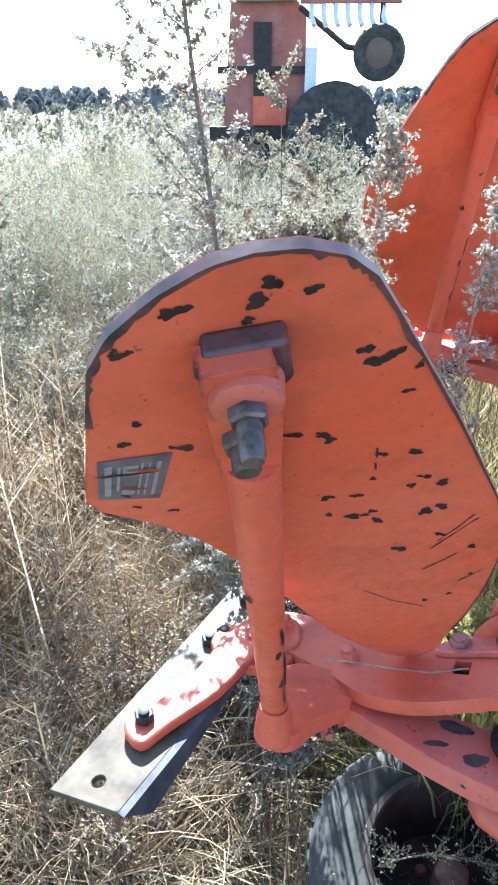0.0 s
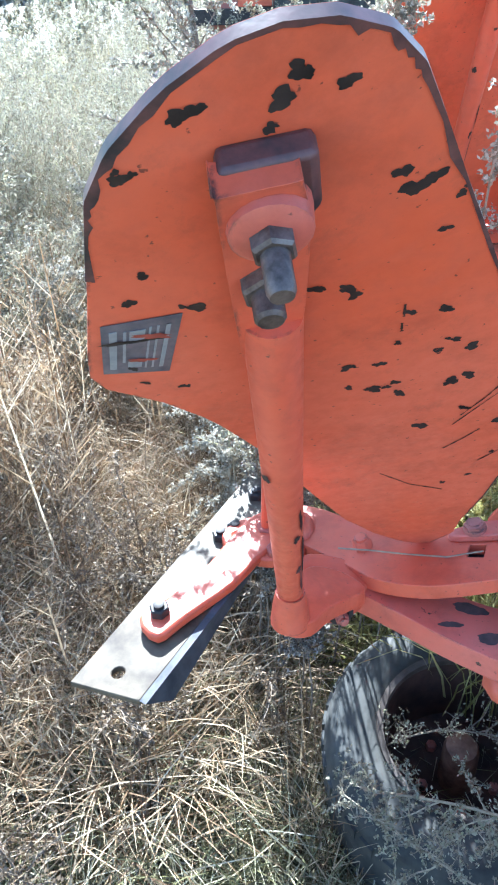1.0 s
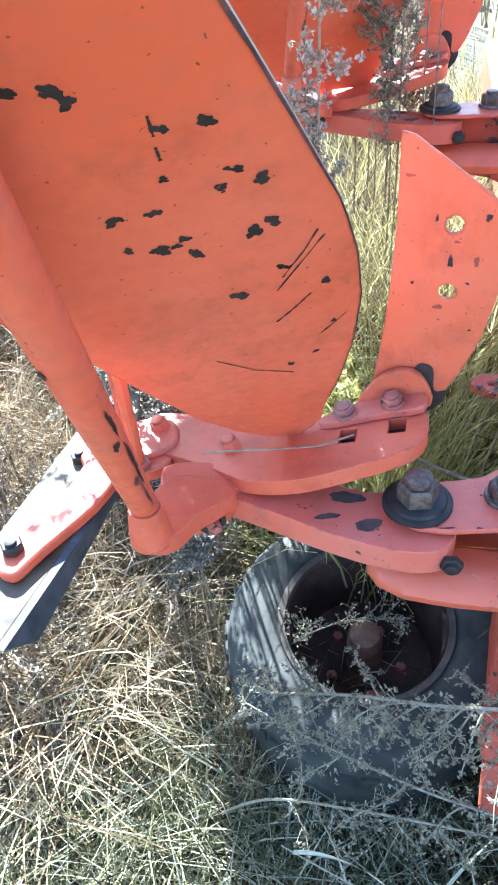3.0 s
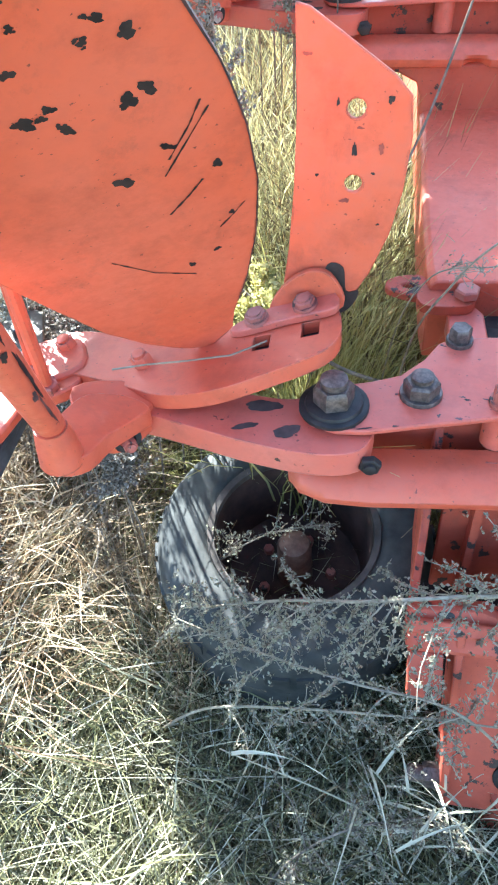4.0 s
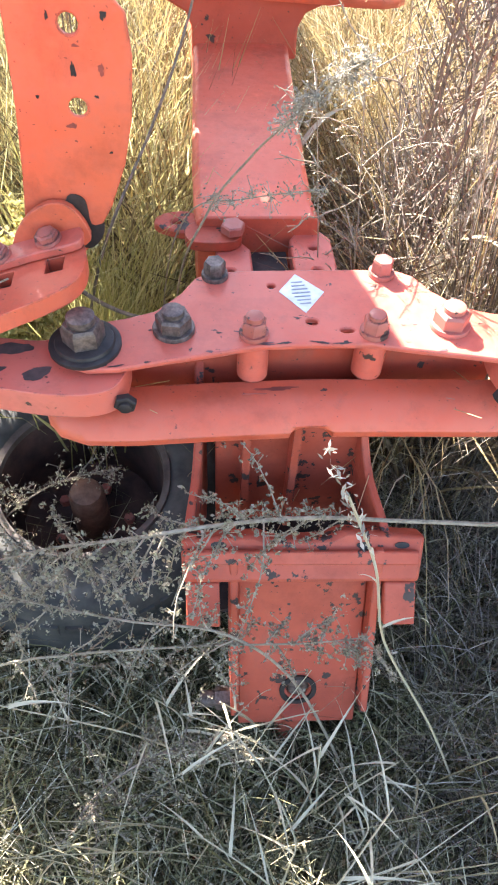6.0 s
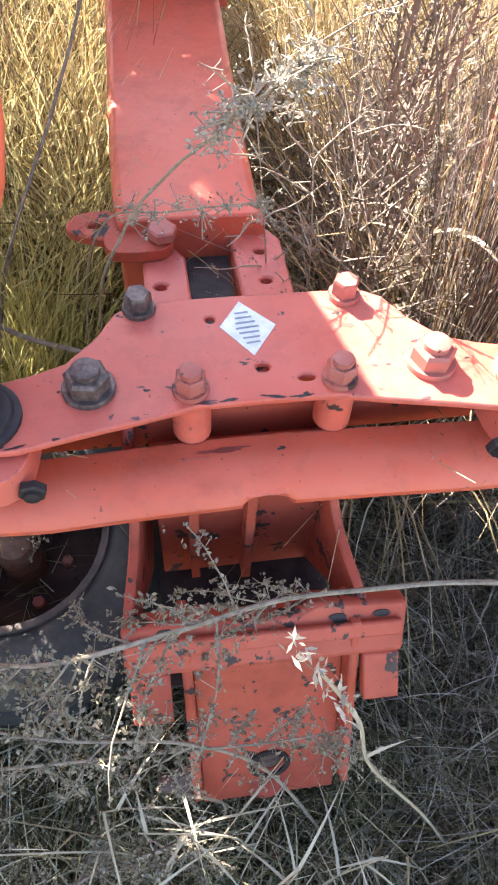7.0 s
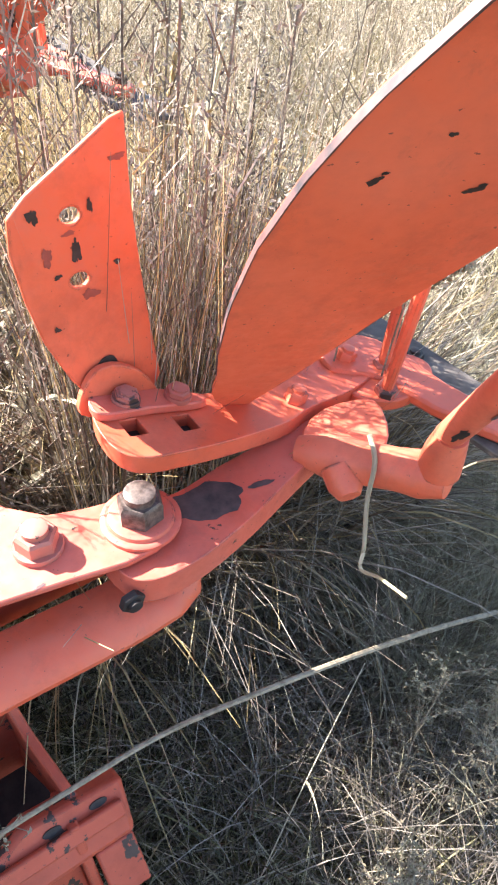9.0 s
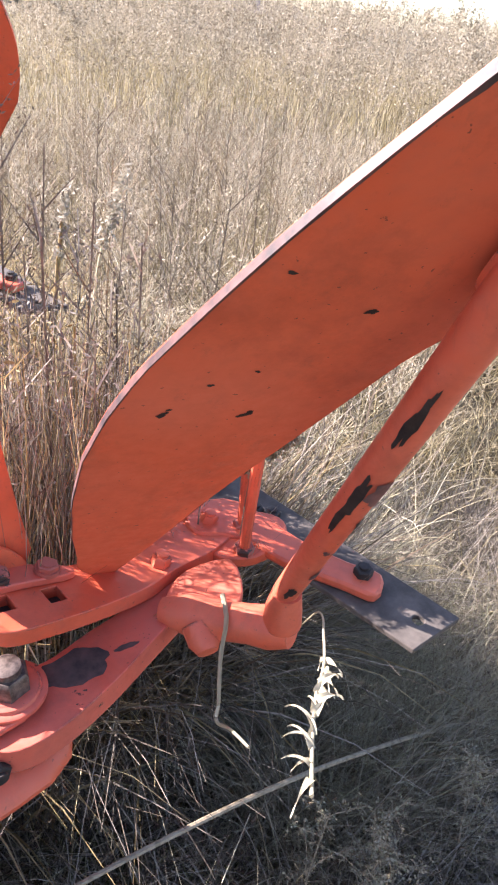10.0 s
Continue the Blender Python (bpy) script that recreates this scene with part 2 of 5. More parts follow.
            out.append(tuple(0.5 * (2 * p1 + (p2 - p0) * t + (2 * p0 - 5 * p1 + 4 * p2 - p3) * t * t + (3 * p1 - p0 - 3 * p2 + p3) * t ** 3)))
    return out


def tube(path, radii, n=12, bm=None, cap=True):
    """A round rod along points, with a radius at each."""
    bm = bm or bmesh.new()
    path = [Vector(p) for p in path]
    if isinstance(radii, (int, float)):
        radii = [radii] * len(path)
    rings, up = [], Vector((0.31, 0.52, 0.79)).normalized()
    for i, p in enumerate(path):
        d = (path[min(i + 1, len(path) - 1)] - path[max(i - 1, 0)]).normalized()
        a = d.cross(up)
        if a.length < 0.05:
            a = d.cross(Vector((1, 0, 0)))
        a.normalize()
        b_ = d.cross(a)
        rings.append([bm.verts.new(p + radii[i] * (math.cos(2 * math.pi * j / n) * a + math.sin(2 * math.pi * j / n) * b_)) for j in range(n)])
    for r0, r1 in zip(rings, rings[1:]):
        for j in range(n):
            bm.faces.new((r0[j], r0[(j + 1) % n], r1[(j + 1) % n], r1[j]))
    if cap:
        bm.faces.new(rings[0][::-1])
        bm.faces.new(rings[-1])
    return bm


def lathe(profile, n=24, at=(0, 0, 0), axis=(0, 0, 1), bm=None, closed=False):
    """Turn (radius, height) pairs round an axis."""
    bm = bm or bmesh.new()
    q = Vector((0, 0, 1)).rotation_difference(Vector(axis).normalized()).to_matrix()
    rings = [[bm.verts.new(Vector(at) + q @ Vector((r * math.cos(2 * math.pi * j / n), r * math.sin(2 * math.pi * j / n), h))) for j in range(n)] for r, h in profile]
    pairs = list(zip(rings, rings[1:]))
    if closed:
        pairs.append((rings[-1], rings[0]))
    for r0, r1 in pairs:
        for j in range(n):
            bm.faces.new((r0[j], r0[(j + 1) % n], r1[(j + 1) % n], r1[j]))
    if not closed:
        bm.faces.new(rings[0][::-1])
        bm.faces.new(rings[-1])
    return bm


def hexnut(at, axis, r, h, stud=0.0, stud_r=0.0, washer=0.0, turn=0.2, bm=None):
    """A hexagon head or nut with chamfered top, with a washer below and a stud end above if asked."""
    bm = bm or bmesh.new()
    if washer:
        lathe([(washer, 0), (washer, 0.006), (washer * 0.97, 0.008)], 20, at, axis, bm)
    q = Vector((0, 0, 1)).rotation_difference(Vector(axis).normalized()).to_matrix() @ Matrix.Rotation(turn, 3, "Z")
    z0 = 0.008 if washer else 0.0
    rows = [(r, z0), (r, z0 + h * 0.82), (r * 0.86, z0 + h)]
    rings = [[bm.verts.new(Vector(at) + q @ Vector((rr * math.cos(math.pi * j / 3), rr * math.sin(math.pi * j / 3), z))) for j in range(6)] for rr, z in rows]
    for r0, r1 in zip(rings, rings[1:]):
        for j in range(6):
            bm.faces.new((r0[j], r0[(j + 1) % 6], r1[(j + 1) % 6], r1[j]))
    bm.faces.new(rings[0][::-1])
    bm.faces.new(rings[-1])
    if stud:
        top = Vector(at) + q @ Vector((0, 0, z0 + h))
        lathe([(stud_r, -0.002), (stud_r, stud * 0.85), (stud_r * 0.8, stud)], 14, top, axis, bm)
    return bm


def grid_box(x0, x1, y0, y1, z0, z1, bm=None):
    bm = bm or bmesh.new()
    v = [bm.verts.new((x, y, z)) for x in (x0, x1) for y in (y0, y1) for z in (z0, z1)]
    for f in ((0, 1, 3, 2), (4, 6, 7, 5), (0, 4, 5, 1), (2, 3, 7, 6), (0, 2, 6, 4), (1, 5, 7, 3)):
        bm.faces.new([v[i] for i in f])
    return bm


def smudge(parent, to3, cx, cy, a, b_, seed, material, place=None, turn=0.0, ragged=1.0):
    """A ragged worn spot as a thin skin on a surface; to3(x, y) lays it on."""
    rnd = random.Random(seed)
    ph = [rnd.uniform(0, 6.28) for _ in range(4)]
    bm = bmesh.new()
    mid, rim = bm.verts.new(to3(cx, cy)), []
    for i in range(30):
        th = 2 * math.pi * i / 30
        r = 1 + ragged * (0.2 * math.sin(2 * th + ph[0]) + 0.17 * math.sin(3 * th + ph[1]) + 0.13 * math.sin(6 * th + ph[2]) + 0.1 * math.sin(11 * th + ph[3]))
        x, y = a * r * math.cos(th), b_ * r * math.sin(th)
        rim.append(bm.verts.new(to3(cx + x * math.cos(turn) - y * math.sin(turn), cy + x * math.sin(turn) + y * math.cos(turn))))
    for i in range(30):
        bm.faces.new((mid, rim[i], rim[(i + 1) % 30]))
    return part("worn_spot", bm, material, parent, "", place)


# ---------------------------------------------------------------- the plough
plough = new("reversible_plough")
plough.location = ROOT
tagged(plough, "red-orange painted reversible plough, worn and chipped, parked in dry weeds", "plough")

# mouldboard surface: u runs up the board, v across, w off it towards the rear
MC = Vector((-0.5698, -0.4493, 0.6431))
MU, MV, MW = Vector((-0.1067, -0.6825, 0.723)), Vector((-0.9077, -0.23, -0.3511)), Vector((0.4059, -0.6937, -0.595))
V_LOW = [(-0.84, 0.135), (-0.765, 0.105), (-0.72, 0.05), (-0.675, 0.035), (-0.563, -0.025), (-0.451, -0.074), (-0.339, -0.110), (-0.242, -0.128), (-0.155, -0.135), (-0.03, -0.131), (0.09, -0.126), (0.182, -0.121), (0.258, -0.118), (0.293, -0.116), (0.322, -0.107), (0.344, -0.088), (0.357, -0.065), (0.361, -0.045)]
V_RIGHT = [(-0.84, 0.145), (-0.80, 0.142), (-0.68, 0.135), (-0.53, 0.125), (-0.38, 0.12), (-0.24, 0.12), (-0.11, 0.112), (-0.03, 0.105), (0.04, 0.115), (0.096, 0.15), (0.126, 0.16), (0.213, 0.125), (0.314, 0.065), (0.339, 0.038), (0.356, -0.003), (0.361, -0.035)]
V_WIDE = [(-0.765, 0.115), (-0.74, 0.20), (-0.70, 0.29), (-0.62, 0.345), (-0.5, 0.37), (-0.33, 0.38), (-0.2, 0.383), (-0.07, 0.38), (0.0, 0.355), (0.07, 0.318), (0.16, 0.242), (0.23, 0.18), (0.314, 0.10), (0.345, 0.06), (0.36, 0.0), (0.361, -0.035)]
V_HIGH = [(-0.765, 0.115), (-0.73, 0.15), (-0.66, 0.18), (-0.56, 0.2), (-0.44, 0.2), (-0.335, 0.196), (-0.2, 0.186), (-0.057, 0.187), (0.021, 0.2), (0.096, 0.223), (0.126, 0.211), (0.213, 0.145), (0.314, 0.07), (0.339, 0.038), (0.356, -0.003), (0.361, -0.035)]


def lean(u, side):
    """The board on the right stands a little steeper."""
    return (-0.035 - 0.07 * u) * min(1.0, max(0.0, (u + 0.75) / 0.3)) if side > 0 else 0.0


def board(u, v, h, side):
    """A point h above the board's face; side -1 is the left body, 1 its mirror image."""
    w = -0.014 + 0.015 * u + (0.2 if u > 0 else 0.11) * u * u + 0.12 * u * v + lean(u, side)
    p = MC + MU * u + MV * v + MW * (w + h)
    return Vector((p.x * -side, p.y, p.z))


def mirror(side):
    return lambda p: Vector((p[0] * -side, p[1], p[2]))


def make_mouldboard(side, place, detail):
    us = np.concatenate([np.linspace(-0.838 if side > 0 and detail else -0.765, -0.7, 5), np.linspace(-0.66, 0.28, 30), np.linspace(0.29, 0.361, 18)])
    nv = 16
    lo, hi = np.interp(us, *zip(*V_LOW)), np.interp(us, *zip(*((V_RIGHT if side > 0 else V_HIGH) if detail else V_WIDE)))
    bm = bmesh.new()
    tops, bots = [], []
    for u, a, b_ in zip(us, lo, hi):
        tops.append([bm.verts.new(board(u, a + (b_ - a) * j / nv, 0, side)) for j in range(nv + 1)])
        bots.append([bm.verts.new(board(u, a + (b_ - a) * j / nv, -0.009, side)) for j in range(nv + 1)])
    for i in range(len(us) - 1):
        for j in range(nv):
            bm.faces.new((tops[i][j], tops[i][j + 1], tops[i + 1][j + 1], tops[i + 1][j]))
            bm.faces.new((bots[i][j], bots[i + 1][j], bots[i + 1][j + 1], bots[i][j + 1]))
        for j in (0, nv):
            bm.faces.new((tops[i][j], tops[i + 1][j], bots[i + 1][j], bots[i][j]))
    for i in (0, -1):
        for j in range(nv):
            bm.faces.new((tops[i][j], tops[i][j + 1], bots[i][j + 1], bots[i][j]))
    mb = part("mouldboard", bm, ORANGE, plough, "orange-red curved mouldboard with chipped paint and a blackened rim", place)
    # worn rim along the upper edge
    rim = [(u, v) for u, v in zip(us, lo) if u > -0.66] + [(u, v) for u, v in reversed(list(zip(us, hi))) if u > 0.24]
    bm = bmesh.new()
    rng = random.Random(3)
    rows = []
    for i, (u, v) in enumerate(rim):
        cu, cv = 0.1, 0.03
        wd = (0.0015 + 0.006 * rng.random() ** 2) if u > 0.2 else 0.0012 + 0.0014 * rng.random()
        d = Vector((cu - u, cv - v)).normalized()
        rows.append([bm.verts.new(board(u - d.x * 0.001, v - d.y * 0.001, -0.0075, side)), bm.verts.new(board(u - d.x * 0.0012, v - d.y * 0.0012, 0.001, side)), bm.verts.new(board(u + d.x * wd, v + d.y * wd, 0.001, side))])
    for r0, r1 in zip(rows, rows[1:]):
        for j in range(2):
            bm.faces.new((r0[j], r0[j + 1], r1[j + 1], r1[j]))
    part("worn_rim", bm, EDGE, mb, "blackened worn edge", place)
    if detail:
        paint_chips(mb, side, place)
    return mb


# chips in the paint of the left board: place, half length, half width, turn
CHIPS = [(0.338, -0.005, .012, .005, .9), (0.316, -0.049, .011, .009, 1), (0.301, -0.036, .008, .003, 2), (0.217, -0.088, .009, .007, .3), (0.197, -0.091, .014, .010, .8), (0.17, -0.116, .006, .004, 0), (0.137, -0.1, .012, .002, 2.3), (0.105, -0.02, .018, .004, .2), (0.092, -0.021, .009, .006, 1.4), (0.033, -0.053, .012, .003, .7), (-0.014, -0.03, .005, .003, 0), (0.019, -0.08, .012, .006, .6), (-0.068, -0.089, .011, .009, .4), (-0.044, -0.078, .016, .002, 1.1), (-0.056, -0.06, .006, .005, 0), (-0.033, 0.026, .009, .007, 1), (-0.047, -0.005, .008, .006, 0), (-0.079, 0.038, .008, .004, 1), (-0.1, 0.016, .014, .008, .9), (-0.099, -0.006, .008, .005, .5), (-0.131, -0.003, .013, .004, .3), (-0.134, -0.058, .013, .010, .3), (-0.131, -0.076, .018, .006, 1.1), (-0.215, -0.057, .009, .005, .5), (-0.236, -0.002, .016, .010, .5), (-0.277, -0.085, .011, .006, .8), (0.228, 0.089, .006, .004, 0), (0.203, 0.116, .008, .005, .4), (0.042, 0.165, .008, .003, .4), (0.073, 0.186, .01, .002, .4), (0.123, 0.002, .016, .004, 2.2), (0.162, 0.083, .020, .004, 1.9), (-0.449, -0.023, .007, .005, 0), (-0.464, 0.016, .007, .004, 0), (0.318, 0.045, .009, .006, 1.2), (0.306, -0.08, .009, .005, 1.2), (0.328, -0.062, .011, .005, .2), (-0.379, -0.066, .008, .003, 0.4)]
SCRATCHES = [((-0.374, 0.086), (-0.443, 0.061), (-0.492, 0.023)), ((-0.258, -0.036), (-0.22, -0.075), (-0.188, -0.108)), ((-0.329, -0.011), (-0.31, -0.04), (-0.291, -0.064)), ((-0.401, -0.044), (-0.385, -0.066), (-0.369, -0.085)), ((0.05, -0.052), (0.03, -0.046)), ((0.02, -0.042), (0.005, -0.038)), ((-0.235, -0.05), (-0.2, -0.085), (-0.175, -0.105))]


def paint_chips(mb, side, place):
    """Spots and scratches where the paint is gone, each a thin skin on the board."""
    rng = random.Random(11)
    spots = CHIPS if side < 0 else [(u * 0.9 - 0.1, v, a * 0.7, b_ * 0.7, t) for u, v, a, b_, t in CHIPS[2::4]]
    for u, v, a, b_, turn in spots:
        bm = bmesh.new()
        tt = turn * 1.7 + rng.uniform(-0.3, 0.3)
        tt *= 0.3 if a > 1.7 * b_ and -0.3 < u < 0.06 else 1.0
        g = math.sqrt(a * b_)
        a, b_ = 0.45 * a + 0.65 * g, 0.6 * b_ + 0.4 * g
        for k in range(rng.choice((1, 2, 2, 3))):
            # ragged blots that run into one another
            ph = [rng.uniform(0, 6.28) for _ in range(4)]
            ou, ov = (0.0, 0.0) if k == 0 else (rng.uniform(-1, 1) * a, rng.uniform(-1, 1) * b_)
            size = 0.62 if k == 0 else rng.uniform(0.25, 0.5)
            pts = []
            for i in range(24):
                th = 2 * math.pi * i / 24
                r = size * (1 + 0.22 * math.sin(2 * th + ph[0]) + 0.16 * math.sin(3 * th + ph[1]) + 0.12 * math.sin(5 * th + ph[2]) + 0.08 * math.sin(9 * th + ph[3]))
                x, y = a * r * math.cos(th) + ou, (b_ + 0.002) * r * math.sin(th) + ov
                pts.append(bm.verts.new(board(u + x * math.cos(tt) - y * math.sin(tt), v + x * math.sin(tt) + y * math.cos(tt), 0.0006 + 0.0001 * k, side)))
            bm.faces.new(pts)
        part("paint_chip", bm, DARK, mb, "", place)
    for line in SCRATCHES if side < 0 else ():
        bm = bmesh.new()
        pts = [Vector(p) for p in line]
        rows = []
        for i in range(13):
            t = i / 12 * (len(pts) - 1)
            k = min(int(t), len(pts) - 2)
            p = pts[k].lerp(pts[k + 1], t - k)
            d = (pts[k + 1] - pts[k]).normalized()
            w = 0.0013 * (0.3 + rng.random())
            rows.append([bm.verts.new(board(p.x - d.y * q, p.y + d.x * q, 0.0007, side)) for q in (-w, w)])
        for r0, r1 in zip(rows, rows[1:]):
            bm.faces.new((r0[0], r0[1], r1[1], r1[0]))
        part("scratch", bm, DARK, mb, "", place)


def make_body(side, place, detail=True):
    """Leg, frog, mouldboard, share, strut and trash board of one plough body; side -1 left, 1 right."""
    m = mirror(side)
    mb = make_mouldboard(side, place, detail)

    # leg between the two plates, swinging out to the frog
    leg = smooth_loop([(-0.30, -0.125), (-0.30, -0.05), (-0.36, -0.022), (-0.43, -0.045), (-0.52, -0.035), (-0.62, -0.03), (-0.74, -0.03), (-0.80, -0.06), (-0.79, -0.10), (-0.70, -0.09), (-0.60, -0.115), (-0.50, -0.145), (-0.40, -0.165), (-0.33, -0.16)])
    lt = lambda a, b_: -0.016 + 0.012 * (-a - 0.36)
    lgp = part("leg", prism(leg, lambda a, b_, h: m((a, b_, lt(a, b_) + h)), 0.05), RED_WORN, plough, "curved steel leg with patches of bare metal", place, 0.004)
    spots = ((-0.475, -0.064, 0.03, 0.013, 0.1), (-0.50, -0.112, 0.02, 0.007, 0.3), (-0.432, -0.12, 0.022, 0.013, 0.3), (-0.60, -0.05, 0.02, 0.004, 0.1)) if side < 0 else ((-0.462, -0.085, 0.058, 0.034, 0.35), (-0.55, -0.10, 0.02, 0.006, 0.2))
    for k, (x, y, a, b_, t) in enumerate(spots):
        smudge(lgp, lambda p, q: m((p, q, lt(p, q) + 0.0006 + 0.0001 * k)), x, y, a, b_, 50 + k, GRIME, place, t, 0.45)
    # frog: tilted curved plate on which the board stands
    fz = lambda a: 0.14 * (a + 0.7) + math.sqrt((0.14 * (a + 0.7)) ** 2 + 0.014 ** 2)
    fe = [(-0.46, -0.077), (-0.55, -0.096), (-0.64, -0.087), (-0.71, -0.055)] if side < 0 else [(-0.46, -0.055), (-0.55, -0.052), (-0.64, -0.042), (-0.71, -0.025)]
    frog = smooth_loop([(-0.352, 0.0), (-0.375, -0.048), *fe, (-0.80, -0.022), (-0.86, -0.008), (-0.89, 0.03), (-0.875, 0.09), (-0.81, 0.10), (-0.73, 0.078), (-0.64, 0.065), (-0.56, 0.062), (-0.50, 0.075), (-0.43, 0.10), (-0.37, 0.075)])
    slots = [[(x - 0.014, y - 0.018), (x + 0.014, y - 0.018), (x + 0.014, y + 0.018), (x - 0.014, y + 0.018)] for x, y in ((-0.482, 0.004), (-0.402, 0.014))]
    fr = part("frog", prism(frog, lambda a, b_, h: m((a, b_, fz(a) + h)), 0.032, slots), RED, plough, "curved red frog plate with square slots", place, 0.003)
    for loop in slots:
        # dark plate gives the slot its shade by colour
        part("slot_bottom", prism(loop, lambda a, b_, h: m((a, b_, fz(a) - 0.024 + h)), 0.006), DARK, fr, "slot bottom, its shade put into a dark colour", place)
    rib = smooth_loop([(-0.362, 0.036), (-0.44, 0.032), (-0.525, 0.026), (-0.53, 0.048), (-0.45, 0.082), (-0.375, 0.085)])
    part("slot_bar", prism(rib, lambda a, b_, h: m((a, b_, fz(a) + 0.016 + h)), 0.015), RED_WORN, fr, "", place, 0.003)
    for x, y, z, tall in ((-0.493, 0.046, 0.016, 0.4), (-0.413, 0.056, 0.016, 0.4), (-0.69, 0.0, 0.0, 1.0), (-0.845, 0.05, 0.0, 1.0)):
        part("bolt", hexnut(m((x, y, fz(x) + z)), m((-0.2, -0.1, 1)) - m((0, 0, 0)), 0.0185, 0.022 * tall, 0.006 * tall, 0.012, 0.021 * (tall < 1)), NUTRED if tall < 1 else RED, fr, "", place)
    if side < 0 and detail:
        part("wire", tube([m(p) for p in ((-0.72, -0.062, 0.055), (-0.66, -0.058, 0.064), (-0.60, -0.045, 0.062), (-0.53, -0.02, 0.055), (-0.47, -0.01, 0.078))], 0.0016, 8), STEM, fr, "thin pale wire lying across", place)
    # rounded seat at the foot of the trash board
    seat = smooth_loop([(-0.475, 0.07), (-0.452, 0.120), (-0.41, 0.150), (-0.372, 0.142), (-0.352, 0.085), (-0.42, 0.06)])
    part("board_seat", prism(seat, lambda a, b_, h: m((a, 0.074 - h + 0.03 * (b_ - 0.1), b_)), 0.012), ORANGE, fr, "", place, 0.004)

    # trash board: narrow upright plate with two bolt holes
    def tz(a, b_, h):
        b_ -= 0.19 * max(0.0, b_ - 0.27) if side > 0 else 0.0
        return m((a - (0.004 if side < 0 else 0.042), 0.088 - h + 0.35 * (a + 0.35) ** 2 + 0.10 * (b_ - 0.28) ** 2, b_ + 0.005))
    outline = [(-0.452, 0.085), (-0.436, 0.18), (-0.424, 0.28), (-0.416, 0.39), (-0.414, 0.518), (-0.395, 0.512), (-0.345, 0.475), (-0.286, 0.430), (-0.262, 0.402), (-0.258, 0.35), (-0.266, 0.27), (-0.282, 0.2), (-0.310, 0.13), (-0.348, 0.065), (-0.375, 0.03), (-0.43, 0.03)]
    holes = [circle(-0.335, 0.39, 0.013, 12), circle(-0.338, 0.285, 0.013, 12)]
    tb = part("trash_board", prism(outline, tz, 0.008, holes), ORANGE, plough, "narrow upright orange plate with two bolt holes", place, 0.002)
    tq = lambda p, q: tz(p, q, 0.0006)
    for k, (x, y, a, b_) in enumerate(((-0.337, 0.335, 0.005, 0.022), (-0.33, 0.365, 0.008, 0.004), (-0.36, 0.40, 0.003, 0.012), (-0.31, 0.30, 0.005, 0.004), (-0.30, 0.335, 0.007, 0.013), (-0.35, 0.26, 0.01, 0.008), (-0.39, 0.30, 0.005, 0.004), (-0.29, 0.40, 0.006, 0.012), (-0.40, 0.46, 0.01, 0.005), (-0.30, 0.22, 0.004, 0.004))):
        smudge(tb, tq, x, y, a * (0.6 if side < 0 else 1.0), b_ * (0.5 if side < 0 else 1.0), 80 + k, SCUFF if k in (1, 4, 5, 8) else DARK, place)
    dark = smooth_loop([(-0.385, 0.10), (-0.375, 0.15), (-0.35, 0.145), (-0.345, 0.10), (-0.325, 0.10), (-0.335, 0.07), (-0.36, 0.055)])
    part("bare_patch", prism(dark, lambda a, b_, h: tz(a, b_, h + 0.0012), 0.001), DARK, tb, "bare dark metal patch", place)

    # share: slanting bar with a bent lower lip, pinned to the finger
    dy = 0.036 if side > 0 else 0.0
    share = [(-1.072, -0.445), (-0.938, -0.437), (-0.905, -0.12), (-0.90, 0.05), (-0.95, 0.19), (-1.02, 0.19), (-1.045, -0.12)]
    sz = lambda a, b_: -0.018 + 0.02 * (a + 0.95) + 0.02 * b_
    sh = part("share", prism(share, lambda a, b_, h: m((a, b_ + dy, sz(a, b_) + h)), 0.012, [circle(-1.003, -0.40, 0.012, 12)]), SHARE if side < 0 else SHARERT, plough, "scoured pale steel plough share" if side < 0 else "dull grey-brown steel plough share, toned as if in shade", place, 0.002)
    bm = bmesh.new()
    upper, lower = [(-0.938, -0.437), (-0.905, -0.12), (-0.90, 0.05)], [(-0.918, -0.385, -0.075), (-0.917, -0.07, -0.075), (-0.9, 0.05, -0.06)]
    rows = [[m((a, b_ + dy, sz(a, b_))), m((a + 0.012, b_ + dy, sz(a, b_) - 0.003)), m((x + 0.008, y + dy, z)), m((x, y + dy, z - 0.004))] for (a, b_), (x, y, z) in zip(upper, lower)]
    rows = [[bm.verts.new(p) for p in row] for row in rows]
    for r0, r1 in zip(rows, rows[1:]):
        for j in range(4):
            bm.faces.new((r0[j], r0[(j + 1) % 4], r1[(j + 1) % 4], r1[j]))
    bm.faces.new(rows[0])
    bm.faces.new(rows[-1][::-1])
    if side < 0:
        part("share_lip", bm, SHAREDK, sh, "bent lip, its shade put into a dark colour", place)
    else:
        bm.free()
    finger = smooth_loop([(-1.02, -0.297), (-0.966, -0.326), (-0.938, -0.265), (-0.893, -0.165), (-0.865, -0.06), (-0.80, 0.0), (-0.83, 0.07), (-0.92, 0.05), (-0.952, -0.03), (-0.962, -0.13), (-0.993, -0.235)], 3)
    part("finger", prism(finger, lambda a, b_, h: m((a, b_ + dy, sz(a, b_) + 0.024 + 0.02 * max(0, b_ + 0.15) + h)), 0.022), RED, sh, "red clamping finger", place, 0.005)
